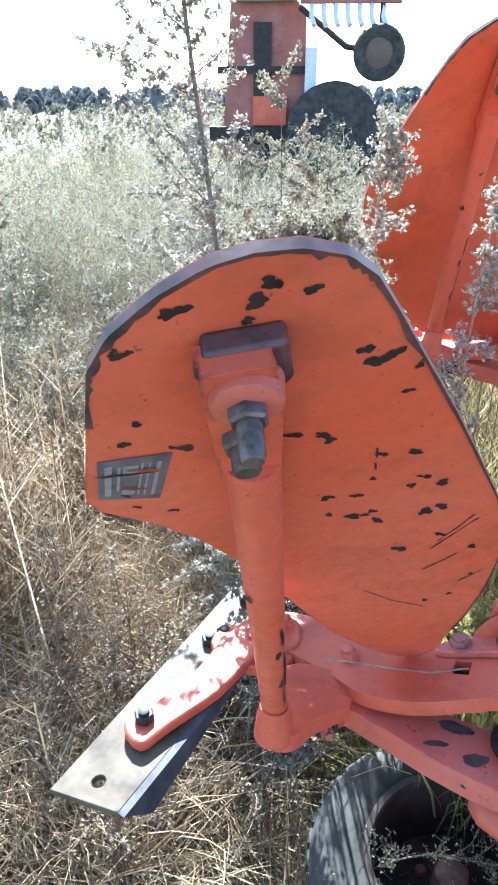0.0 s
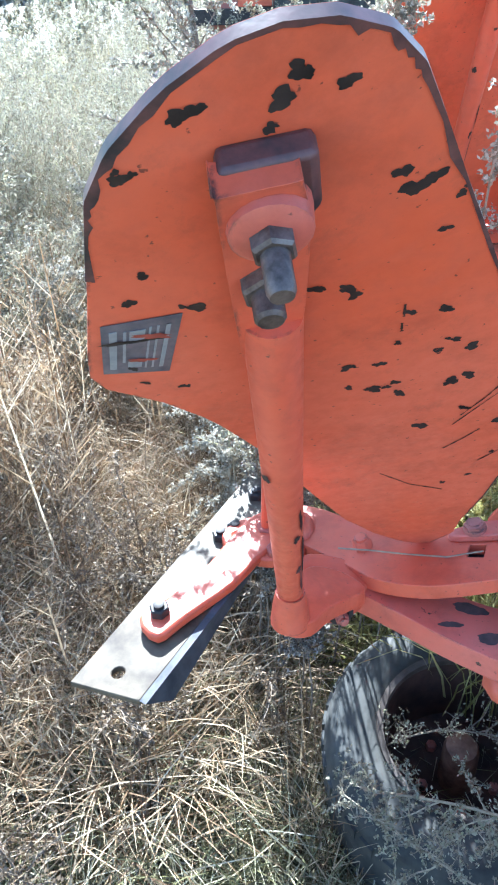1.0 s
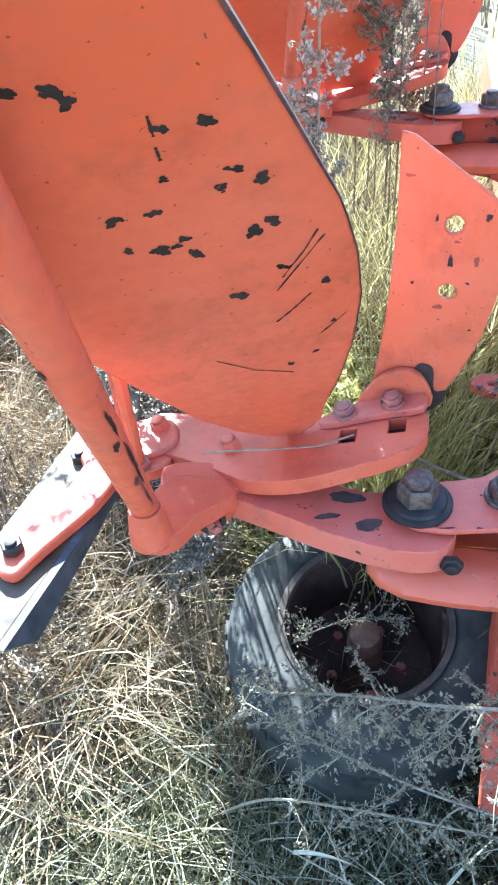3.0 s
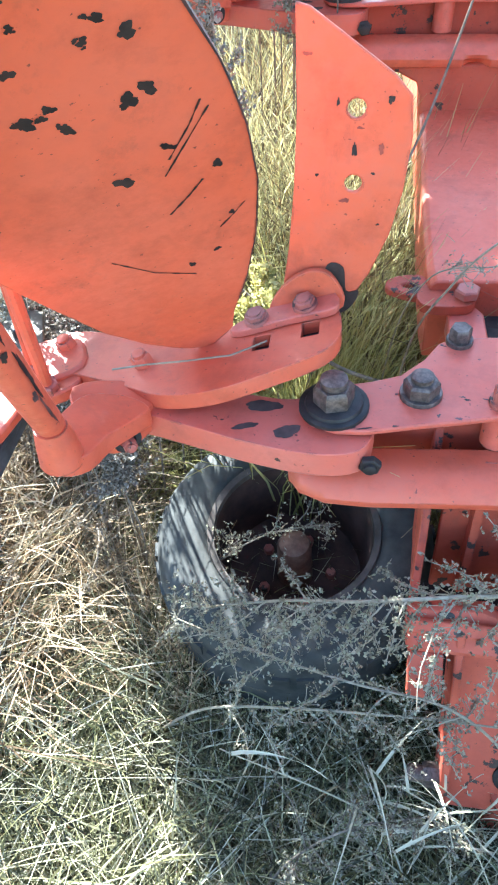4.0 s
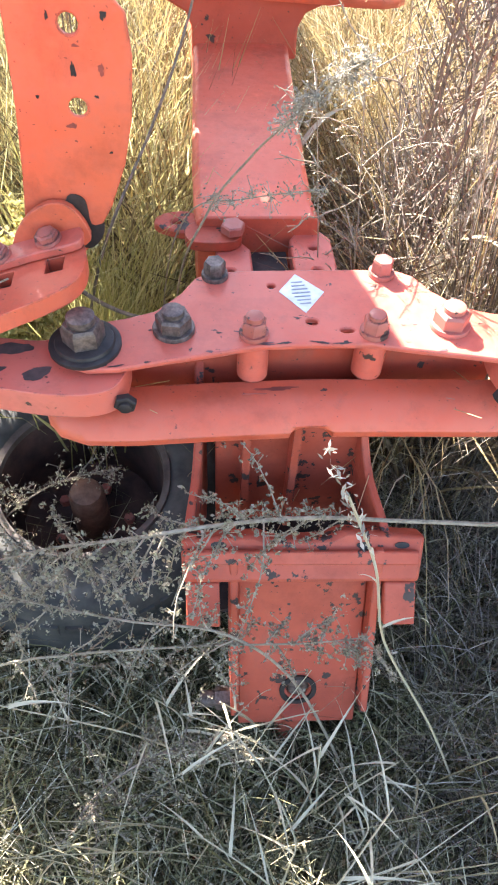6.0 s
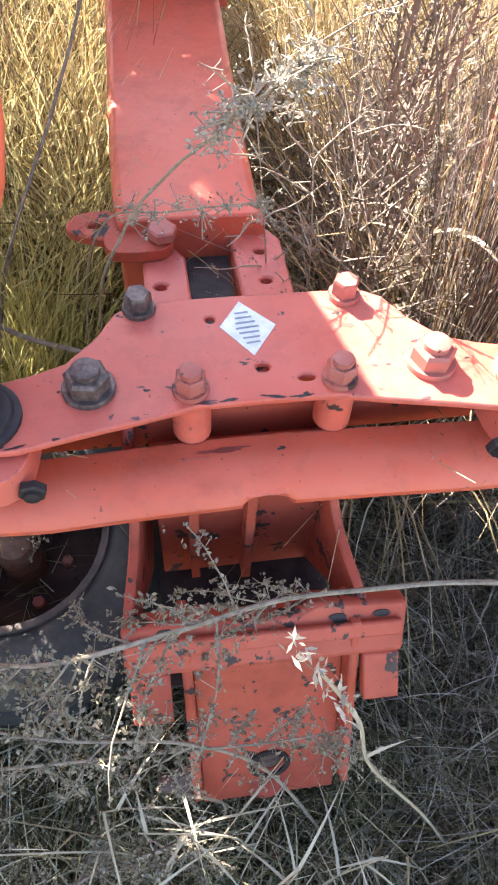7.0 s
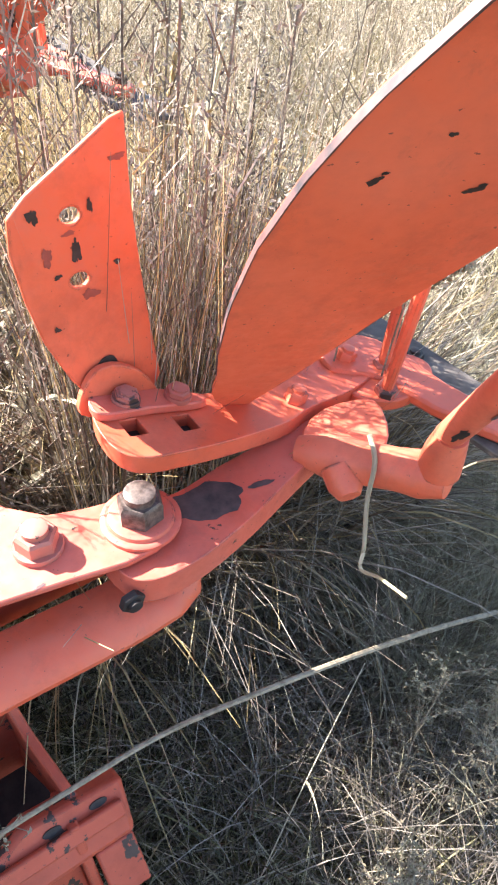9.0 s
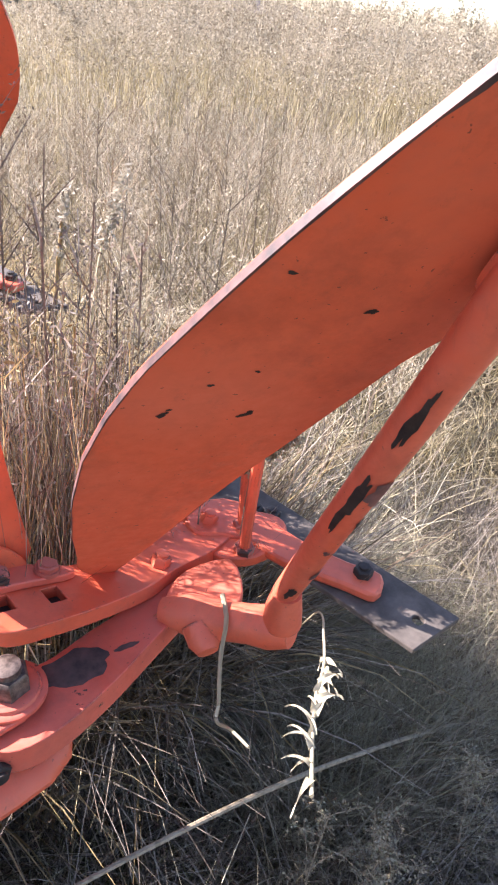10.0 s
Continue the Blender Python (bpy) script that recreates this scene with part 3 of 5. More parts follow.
    for x, y in ((-0.988, -0.275), (-0.985, -0.03), (-0.965, 0.0), (-0.97, 0.12)):
        part("bolt", hexnut(m((x, y + dy, sz(x, y) + (0.024 if y < -0.2 else 0.0))), (0, 0, 1), 0.019, 0.016, 0.006, 0.01), DARK, sh, "", place)

    # strut: tube from the lug up to a flared end bolted to the board
    foot = m((-0.735, -0.262, 0.125))
    top = board(0.15, 0.03, 0.022, side)
    path = [foot.lerp(top, t) for t in (0, 0.06, 0.3, 0.6, 0.85, 1.0)]
    st = part("strut", tube(path, [0.0205, 0.021, 0.0215, 0.022, 0.023, 0.0235], 18), RED, plough, "painted tubular strut", place)
    axd = (top - foot).normalized()
    n1 = axd.cross(Vector((1, 0, 0))).normalized()
    n1 = n1 if n1.y < 0 else -n1
    n2 = axd.cross(n1)
    n2 = n2 if n2.x > 0 else -n2
    sl = (top - foot).length
    on_tube = lambda p, q: foot + axd * p + (n1 * math.cos(q / 0.0215) + n2 * math.sin(q / 0.0215)) * (0.0222 + 0.0024 * p / sl)
    marks = ((0.10, 0.026, 0.05, 0.002), (0.21, 0.03, 0.06, 0.003), (0.33, 0.027, 0.03, 0.0025), (0.16, 0.022, 0.012, 0.004), (0.28, 0.02, 0.010, 0.004), (0.45, -0.01, 0.008, 0.005)) if side < 0 else ((0.36, -0.005, 0.03, 0.013), (0.33, -0.028, 0.06, 0.007), (0.28, 0.004, 0.012, 0.008), (0.12, 0.0, 0.014, 0.009), (0.05, -0.02, 0.02, 0.006), (0.5, -0.026, 0.05, 0.005), (0.2, -0.014, 0.006, 0.004), (0.25, 0.012, 0.005, 0.003))
    for k, (p, q, a, b_) in enumerate(marks):
        smudge(st, on_tube, p, q, a, b_, 120 + k, DARK if k % 3 else EDGE, place)
    flare = smooth_loop([(0.305, -0.002), (0.306, -0.004), (0.291, -0.042), (0.288, -0.044), (0.25, -0.035), (0.159, 0.002), (0.103, 0.030), (0.085, 0.05), (0.11, 0.07), (0.137, 0.063), (0.19, 0.043), (0.25, 0.020)], 3)
    part("flared_end", prism(flare, lambda a, b_, h: board(a, b_, 0.032 + h, side), 0.024), RED, st, "flared strut end, edges worn dark", place, 0.006)
    part("mounting_block", prism([(0.308, -0.006), (0.288, -0.056), (0.244, -0.043), (0.225, -0.02), (0.23, 0.02), (0.25, 0.02)], lambda a, b_, h: board(a, b_, 0.019 + h, side), 0.02), EDGE, st, "dark worn mounting block", place, 0.004)
    ax = (board(0.26, -0.02, 0.1, side) - board(0.26, -0.02, 0.0, side)).normalized()
    part("boss", lathe([(0.026, -0.01), (0.024, 0.008), (0.018, 0.012)], 20, board(0.268, -0.017, 0.032, side), ax), RED_WORN, st, "", place)
    part("bolt", hexnut(board(0.268, -0.017, 0.042, side), ax, 0.0135, 0.012, 0.026, 0.0085), NUTM, st, "greasy steel bolt end and nut", place)
    part("bolt", hexnut(board(0.213, 0.010, 0.032, side), ax, 0.0165, 0.013, 0.018, 0.0105), NUTM, st, "", place)
    # lug casting at the strut's foot
    lug = smooth_loop([(-0.655, -0.105), (-0.668, -0.15), (-0.690, -0.205), (-0.702, -0.262), (-0.73, -0.288), (-0.762, -0.275), (-0.768, -0.22), (-0.765, -0.16), (-0.75, -0.11), (-0.70, -0.088)], 3)
    lz = lambda a, b_: 0.018 - 0.30 * (a + 0.671) - 0.25 * (b_ + 0.10)
    if side < 0:
        cast = prism(lug, lambda a, b_, h: m((a, b_, lz(a, b_) + h)), 0.034)
    else:
        cast = tube([m(p) for p in ((-0.64, -0.075, -0.008), (-0.665, -0.115, 0.0), (-0.69, -0.165, 0.012), (-0.712, -0.215, 0.03), (-0.73, -0.25, 0.04), (-0.742, -0.285, 0.046))], [0.022, 0.036, 0.034, 0.033, 0.037, 0.024], 18)
        tube([m(p) for p in ((-0.665, -0.15, 0.0), (-0.655, -0.175, -0.012), (-0.65, -0.19, -0.018))], [0.032, 0.028, 0.018], 14, cast)
    lg = part("lug", cast, RED, plough, "cast lug holding the strut", place, 0.008 if side < 0 else 0.0)
    part("socket", tube([m((-0.738, -0.262, 0.06)), m((-0.735, -0.265, 0.10)), m((-0.733, -0.268, 0.132))], [0.033, 0.029, 0.0235], 18), RED, lg, "", place)
    block = smooth_loop([(-0.66, -0.06), (-0.675, -0.125), (-0.71, -0.165), (-0.76, -0.15), (-0.79, -0.08), (-0.72, -0.04)], 3)
    part("web", prism(block, lambda a, b_, h: m((a, b_, 0.002 - 0.25 * (a + 0.67) + h)), 0.05), RED, lg, "", place, 0.01)
    part("recess", lathe([(0.024, 0), (0.024, 0.006), (0.015, 0.007), (0.014, 0.002)], 16, m((-0.690, -0.146, -0.018)), m((0.55, -0.8, 0.1)) - m((0, 0, 0))), DARK, lg, "dark bolt recess", place)
    part("bolt", hexnut(m((-0.687, -0.150, -0.022)), m((0.55, -0.8, 0.1)) - m((0, 0, 0)), 0.013, 0.016, 0.006, 0.008), NUTRED, lg, "", place)
    # two thin stays behind the strut
    for dx in (0.0, 0.045):
        a, b_ = m((-0.895 + dx, 0.0 - 1.2 * dx, 0.0)), m((-0.86 + dx, -0.03 - 1.6 * dx, 0.30))
        sy = part("stay", tube([a, a.lerp(b_, 0.5), b_], 0.011, 10), RED, plough, "thin painted stay rod", place)
        part("nut", hexnut(a, b_ - a, 0.02, 0.018), NUTRED, sy, "", place)
    lugp = smooth_loop([(-0.98, -0.02), (-0.93, 0.04), (-0.84, 0.03), (-0.80, -0.03), (-0.86, -0.08), (-0.95, -0.07)])
    part("stay_plate", prism(lugp, lambda a, b_, h: m((a, b_, h)), 0.025, [circle(-0.945, -0.03, 0.011, 10)]), RED, plough, "", place, 0.004)


def make_plates(place, detail=True):
    half = [(0.0, -0.082), (0.09, -0.083), (0.16, -0.098), (0.24, -0.113), (0.31, -0.128), (0.355, -0.128), (0.395, -0.112), (0.413, -0.08), (0.4, -0.045), (0.36, -0.026), (0.30, -0.012), (0.255, 0.004), (0.215, 0.046), (0.19, 0.088), (0.165, 0.103), (0.10, 0.108)]
    outline = half + [(0.0, 0.109)] + [(-x, y) for x, y in reversed(half[1:])]
    holes = [circle(0.0, -0.027, 0.010, 14, 0.008), circle(-0.06, 0.065, 0.007, 10), circle(0.055, -0.05, 0.012, 12, 0.006)]
    up = part("upper_plate", prism(outline, lambda a, b_, h: (a, b_, h), 0.011, holes), RED_WORN, plough, "flat steel plate, paint scuffed and tinted pink for reflected sky", place, 0.0025)
    low = [(0.0, -0.172), (0.15, -0.176), (0.30, -0.182), (0.37, -0.178), (0.415, -0.158), (0.435, -0.125), (0.43, -0.08), (0.39, -0.04), (0.30, -0.01), (0.2, 0.06), (0.1, 0.1)]
    fx, fy = zip(*low[:6])
    bx, by = zip(*reversed([(0.0, 0.1)] + [(x, y) for x, y in reversed(low[5:])]))
    bm, rows = bmesh.new(), []
    for x in np.concatenate([np.linspace(-0.4349, -0.36, 12), np.linspace(-0.34, -0.06, 12), np.linspace(-0.048, 0.04, 12), np.linspace(0.06, 0.34, 12), np.linspace(0.36, 0.4349, 12)]):
        yf = float(np.interp(abs(x), fx, fy)) + 0.010
        cut = 0.034 * math.sqrt(max(0.0, 1 - ((x + 0.006) / 0.033) ** 2))
        yb = min(max(float(np.interp(abs(x), *zip(*sorted(zip(bx, by))))), yf + 0.004), yf + 0.088)
        d = min(1.0, (yb - yf) / 0.10)
        rows.append([bm.verts.new((x, y, z)) for y, z in ((yb, -0.086), (yf + 0.070 * d, -0.086), (yf + 0.050 * d, -0.088), (yf + 0.032 * d, -0.093), (yf + 0.017 * d, -0.101), (yf + 0.006 * d, -0.111), (yf + 0.3 * cut, -0.120), (yf + cut + 0.001 * d, -0.130), (yf + cut + 0.008 * d, -0.141), (yf + cut + 0.020 * d, -0.144), (yb, -0.144))])
    for r0, r1 in zip(rows, rows[1:]):
        for j in range(11):
            bm.faces.new((r0[j], r0[(j + 1) % 11], r1[(j + 1) % 11], r1[j]))
    bm.faces.new(rows[0][::-1])
    bm.faces.new(rows[-1])
    lp = part("lower_plate", bm, RED, plough, "thick lower bar with rounded front edge", place)
    # darker paint here stands for the shaded gap between plate and bar
    part("web", grid_box(-0.33, 0.33, -0.03, -0.016, -0.150, -0.012), BRACKET, lp, "grimy plate between the upper plate and the bar, darkened for shade", place, 0.002)
    for s in (-1, 1):
        x = 0.097 * s
        part("bolt", hexnut((x, -0.056, 0), (0, 0, 1), 0.021, 0.022, 0.010, 0.014, 0.024, 0.4), NUTRED, up, "", place)
        part("spacer", lathe([(0.026, 0.001), (0.026, -0.072)], 20, (x, -0.056, -0.0115)), RED_WORN, up, "round spacer sleeve", place)
        x = 0.224 * s
        part("nut", hexnut((x, -0.042, 0), (0, 0, 1), 0.029, 0.024, 0.010, 0.018, 0.034, 0.9), NUTM if s < 0 else NUTRED, up, "large weathered steel nut", place)
        x = 0.36 * s
        part("pivot_washer", lathe([(0.056, 0), (0.056, 0.006), (0.053, 0.008), (0.047, 0.008), (0.045, 0.013), (0.042, 0.014)], 28, (x, -0.075, 0)), DARK if s < 0 else RED_WORN, up, "broad washer, paint worn off", place)
        part("pivot_nut", hexnut((x, -0.075, 0.013), (0, 0, 1), 0.033, 0.034, 0.014, 0.022, 0, 0.2), NUTM, up, "large pivot nut", place)
        x = 0.135 * s - 0.02 * (s < 0)
        part("bolt", hexnut((x, 0.093, 0), (0, 0, 1), 0.019, 0.024, 0.0, 0.0, 0.023, 0.1), NUTM if s < 0 else NUTRED, up, "", place)
        part("leg_stop", hexnut((0.30 * s, -0.148, -0.05), (0, -1, 0), 0.018, 0.012, 0.006, 0.01), DARK, lp, "", place)
    if detail:
        for k in range(26):
            rnd = random.Random(200 + k)
            if k < 16:
                x = rnd.uniform(-0.38, 0.38)
                y = np.interp(abs(x), [0.0, 0.09, 0.16, 0.24, 0.31, 0.4], [-0.082, -0.083, -0.098, -0.113, -0.128, -0.112]) + rnd.uniform(0.002, 0.006)
                a, b_ = rnd.uniform(0.004, 0.016), rnd.uniform(0.0015, 0.0035)
            else:
                x, y, a, b_ = rnd.uniform(-0.3, 0.3), rnd.uniform(-0.06, 0.03), rnd.uniform(0.002, 0.009), rnd.uniform(0.001, 0.003)
            smudge(up, lambda p, q: (p, q, 0.0006), x, y, a, b_, 200 + k, DARK if k % 2 else EDGE, place, rnd.uniform(-0.3, 0.3))
        for k, (x, y, a, b_) in enumerate(((-0.235, -0.155, 0.008, 0.005), (-0.1, -0.14, 0.03, 0.005), (0.27, -0.15, 0.012, 0.004), (0.02, -0.13, 0.006, 0.003), (-0.06, -0.125, 0.035, 0.004))):
            smudge(lp, lambda p, q: (p, q + 0.03, -0.0853 - 0.9 * max(0.0, -q - 0.135) - 3.0 * max(0.0, -q - 0.135) ** 2), x, y, a, b_, 240 + k, SCUFF if k in (1, 2, 4) else GRIME, place)
        dia = [(-0.048, 0.049), (-0.016, 0.095), (0.029, 0.046), (-0.008, -0.007)]
        lab = part("label", prism(dia, lambda a, b_, h: (a, b_, 0.001 + h), 0.0006), LABELW, up, "faded white diamond sticker", place)
        bm = bmesh.new()
        for k in range(7):
            y = 0.016 + 0.0095 * k
            w = 0.016 - 0.0022 * abs(k - 3)
            cx = -0.006 - 0.0016 * k
            prism([(cx - w, y - 0.0014), (cx + w, y - 0.0014), (cx + w, y + 0.0014), (cx - w, y + 0.0014)], lambda a, b_, h: (a, b_ + 0.1 * (a + 0.01), 0.0018 + h), 0.0005, (), bm)
        part("printed_line", bm, LABELG, lab, "grey lines of small print", place)


OFF2 = PL @ Matrix.Translation((-0.040, 1.299, 0.218)) @ Euler((radians(0.5), radians(2.6), radians(-0.5))).to_matrix().to_4x4()
for place, det in ((PL, True), (OFF2, False)):
    make_plates(place, det)
    for s in (-1, 1):
        make_body(s, place, det)

# decal on the left board
dm = prism([(0.189, 0.152), (0.163, 0.095), (0.081, 0.156), (0.117, 0.201)], lambda a, b_, h: board(a, b_, 0.0012 + h, -1), 0.0005)
decal = part("decal", dm, DECAL, plough, "faded grey-blue rectangular decal")
bm = bmesh.new()
A, B, C_, D = (Vector(p) for p in ((0.189, 0.152), (0.163, 0.095), (0.081, 0.156), (0.117, 0.201)))
for s, t, ws, wt in ((0.15, 0.5, 0.05, 0.38), (0.30, 0.45, 0.02, 0.3), (0.62, 0.5, 0.015, 0.38), (0.72, 0.5, 0.015, 0.38), (0.85, 0.5, 0.03, 0.38), (0.46, 0.8, 0.1, 0.06), (0.46, 0.25, 0.1, 0.1)):
    q = [A.lerp(B, a).lerp(D.lerp(C_, a), b_) for a, b_ in ((s - ws, t - wt), (s + ws, t - wt), (s + ws, t + wt), (s - ws, t + wt))]
    prism([(p.x, p.y) for p in q], lambda a, b_, h: board(a, b_, 0.0022 + h, -1), 0.0004, (), bm)
part("printed_bar", bm, LABELG, decal, "pale unreadable print")
for k, (a, b_, p, q, t) in enumerate(((0.15, 0.13, 0.016, 0.004, 0.9), (0.155, 0.15, 0.022, 0.003, 1.1), (0.12, 0.16, 0.012, 0.003, 0.8), (0.11, 0.175, 0.005, 0.003, 0.0))):
    smudge(decal, lambda x, y: board(x, y, 0.0028, -1), a, b_, p, q, 300 + k, SCUFF if k % 2 == 0 else DARK, PL, t)

# main beam and the strips that carry the plates
def beam_z(y):
    return -0.075 + 0.045 * (y - 0.38)
bm = bmesh.new()
secs = []
for y, x0, x1 in ((0.385, -0.184, 0.075), (0.45, -0.190, 0.067), (0.6, -0.192, 0.066), (0.9, -0.188, 0.072), (1.2, -0.184, 0.08), (1.5, -0.19, 0.08), (2.2, -0.22, 0.05), (3.0, -0.26, 0.01)):
    z = beam_z(y)
    secs.append([bm.verts.new(p) for p in ((x0 + 0.012, y, z), (x1 - 0.012, y, z), (x1, y, z - 0.012), (x1, y, z - 0.2), (x0, y, z - 0.2), (x0, y, z - 0.012))])
for r0, r1 in zip(secs, secs[1:]):
    for j in range(6):
        bm.faces.new((r0[j], r0[(j + 1) % 6], r1[(j + 1) % 6], r1[j]))
bm.faces.new(secs[0])
bm.faces.new(secs[-1][::-1])
beam = part("main_beam", bm, RED, plough, "rectangular steel main beam", None, 0.004)
for x0, x1, y1, hx in ((-0.148, -0.074, 0.365, (-0.12,)), (0.010, 0.098, 0.40, (0.058,))):
    strip = [(x0 + 0.004, 0.05), (x1 + 0.006, 0.05), (x1, y1 - 0.03), (x1 - 0.02, y1), (x0 + 0.02, y1), (x0, y1 - 0.03)]
    part("strip", prism(strip, lambda a, b_, h: (a, b_, -0.118 + h), 0.05, [circle(x, y, 0.011, 10, 0.008) for x in hx for y in (0.185, 0.265, 0.34)]), RED_WORN, beam, "bolted strip with holes", None, 0.004)
part("end_block", prism([(-0.07, 0.2), (0.005, 0.2), (0.005, 0.37), (-0.07, 0.37)], lambda a, b_, h: (a, b_, -0.15 + h), 0.06), DARK, beam, "dark block between the strips")
part("yoke", prism(smooth_loop([(-0.20, 0.33), (-0.1, 0.33), (-0.075, 0.37), (-0.1, 0.41), (-0.2, 0.40), (-0.225, 0.365)]), lambda a, b_, h: (0.8 * a - 0.03, b_, -0.095 + h), 0.022), BRACKET, beam, "", None, 0.004)
part("yoke_bolt", hexnut((-0.11, 0.36, -0.09), (0, 0, 1), 0.026, 0.018, 0, 0), NUTRED, beam)
part("hook_plate", prism(smooth_loop([(-0.27, 0.40), (-0.2, 0.37), (-0.18, 0.41), (-0.2, 0.45), (-0.26, 0.44)]), lambda a, b_, h: (a, b_, -0.1 + h), 0.02, [circle(-0.225, 0.41, 0.014, 10, 0.008)]), BRACKET, beam, "", None, 0.004)

saddle = [(-0.186, -0.08), (-0.186, 0.0), (-0.20, 0.035), (-0.25, 0.062), (-0.33, 0.078), (0.30, 0.078), (0.18, 0.062), (0.12, 0.035), (0.102, 0.0), (0.102, -0.08)]
part("saddle", prism(saddle, lambda a, b_, h: (a, 1.165 - h, b_), 0.26), BRACKET, beam, "grimy saddle that carries the rear plates on the beam", None, 0.006)

# bracket under the plates that carries the support wheel
side_prof = smooth_loop([(0.06, -0.1), (-0.05, -0.1), (-0.07, -0.22), (-0.13, -0.29), (-0.24, -0.32), (-0.25, -0.40), (-0.15, -0.44), (0.06, -0.60)], 3)
br = part("bracket_back", grid_box(-0.16, 0.125, -0.06, -0.045, -0.53, -0.12), BRACKET, plough, "tall welded bracket below the plates", None, 0.003)
for s, x in ((-1, -0.165), (1, 0.128)):
    part("bracket_side", prism(side_prof, lambda a, b_, h: (x + 0.16 * s * max(0, -a - 0.03) - 0.01 + (h if s > 0 else -h) * s, a, b_), 0.016), BRACKET, br, "", None, 0.003)
part("bracket_rib", grid_box(-0.02, -0.005, -0.1, -0.058, -0.5, -0.12), BRACKET, br)
part("bracket_rib", grid_box(-0.11, -0.095, -0.09, -0.058, -0.5, -0.12), BRACKET, br)
# shade inside the bracket is put into this plate's dark colour
part("bracket_floor", grid_box(-0.17, 0.14, -0.27, -0.05, -0.545, -0.53), DARK, br, "floor of the bracket, its shade put into a dark colour")


def tilt_z(y, z, ang, y0, z0):
    ca, sa = math.cos(ang), math.sin(ang)
    return y0 + y * ca - z * sa, z0 + y * sa + z * ca


def slab(outline, ang, y0, z0, thick, holes=()):
    """Plate in a plane tipped round the cross axis: a across, b up the plane."""
    def to3(a, b_, h):
        y, z = tilt_z(b_, h, ang, y0, z0)
        return (a, y, z - 0.07 * a)
    return prism(outline, to3, thick, holes)


FL = radians(50)
fl = part("flange", slab([(-0.225, -0.05), (0.205, -0.05), (0.215, 0.04), (0.06, 0.048), (0.03, 0.034), (-0.06, 0.03), (-0.09, 0.04), (-0.225, 0.032)], FL, -0.272, -0.334, 0.05), BRACKET, plough, "heavy cross flange, scratched paint", None, 0.008)
part("flange_ridge", slab([(-0.222, -0.012), (0.2, -0.012), (0.2, 0.014), (-0.222, 0.014)], FL, -0.282, -0.325, 0.012), BRACKET, fl, "", None, 0.003)
for x in (-0.19, 0.17):
    part("ear", slab([(x - 0.03, -0.13), (x + 0.03, -0.13), (x + 0.03, -0.045), (x - 0.03, -0.045)], FL, -0.272, -0.34, 0.025), BRACKET, fl, "", None, 0.004)
for x in (0.10, 0.17, -0.16):
    part("flange_hole", slab(circle(x, 0.022, 0.014, 12, 0.006), FL, -0.2732, -0.3325, 0.002), DARK, fl)
CH = radians(66)
ch = part("channel", slab([(-0.125, -0.37), (0.118, -0.37), (0.118, 0.02), (-0.125, 0.02)], CH, -0.278, -0.408, 0.014, [circle(-0.004, -0.275, 0.024, 18)]), BRACKET, plough, "red steel channel with a round hole near its end", None, 0.003)
for x0, x1 in ((-0.142, -0.126), (0.119, 0.135)):
    part("channel_side", slab([(x0, -0.37), (x1, -0.37), (x1, 0.03), (x0, 0.03)], CH, -0.285, -0.395 + 0.055, 0.085), BRACKET, ch, "", None, 0.003)
y, z = tilt_z(-0.275, 0.0, CH, -0.278, -0.408)
nrm = Vector((0, -math.sin(CH), math.cos(CH)))
part("ring", lathe([(0.038, 0), (0.038, 0.004), (0.028, 0.004), (0.028, 0)], 24, Vector((-0.004, y, z + 0.001)) + nrm * 0.001, nrm, None, True), DARK, ch, "dark ring round the hole")
part("hole_pin", lathe([(0.022, -0.02), (0.022, -0.006), (0.018, -0.003)], 18, (-0.004, y, z), nrm), NUTM, ch)
part("cross_pin", hexnut((-0.142, -0.40, -0.66), (-1, 0, 0), 0.024, 0.03, 0.03, 0.016), NUTM, ch, "bare steel pin end")
part("stand_foot", tube([(-0.01, -0.41, -0.70), (-0.01, -0.38, -0.95)], 0.03, 14), BRACKET, plough, "short stand post sunk in the grass")

# support wheel lying under the left leg
WC, WAX, WS = Vector((-0.462, 0.082, -0.685)), Vector((0.03, -0.13, 1.0)), 0.93
prof = []
for a in np.linspace(-118, 118, 25):
    ca, sa = math.cos(radians(a)), math.sin(radians(a))
    prof.append((WS * (0.268 + 0.087 * math.copysign(abs(ca) ** 0.6, ca)), WS * (0.185 if sa > 0 else 0.30) * math.copysign(abs(sa) ** 0.7, sa)))
tyre = part("tyre", lathe(prof, 56, WC, WAX, None, True), RUBBER, plough, "dusty black rubber tyre of the support wheel")
bm = bmesh.new()
q = Vector((0, 0, 1)).rotation_difference(WAX.normalized()).to_matrix()
for k in range(40):
    th = 2 * math.pi * k / 40
    for lvl in (-0.17, -0.085, 0.0, 0.085):
        c0 = WC + q @ Vector((0.348 * WS * math.cos(th), 0.348 * WS * math.sin(th), lvl))
        d, t_, u_ = q @ Vector((math.cos(th), math.sin(th), 0)), q @ Vector((-math.sin(th), math.cos(th), 0)), q @ Vector((0, 0, 1))
        vs = [bm.verts.new(c0 + d * i + t_ * j * 0.018 + u_ * kk * 0.022) for i in (-0.012, 0.006) for j in (-1, 1) for kk in (-1, 1)]
        for f in ((4, 5, 7, 6), (0, 4, 6, 2), (1, 3, 7, 5), (0, 1, 5, 4), (2, 6, 7, 3)):
            bm.faces.new([vs[i] for i in f])
tagged(part("tread_block", bm, RUBBER, tyre), "worn tread blocks", kind="stuff")
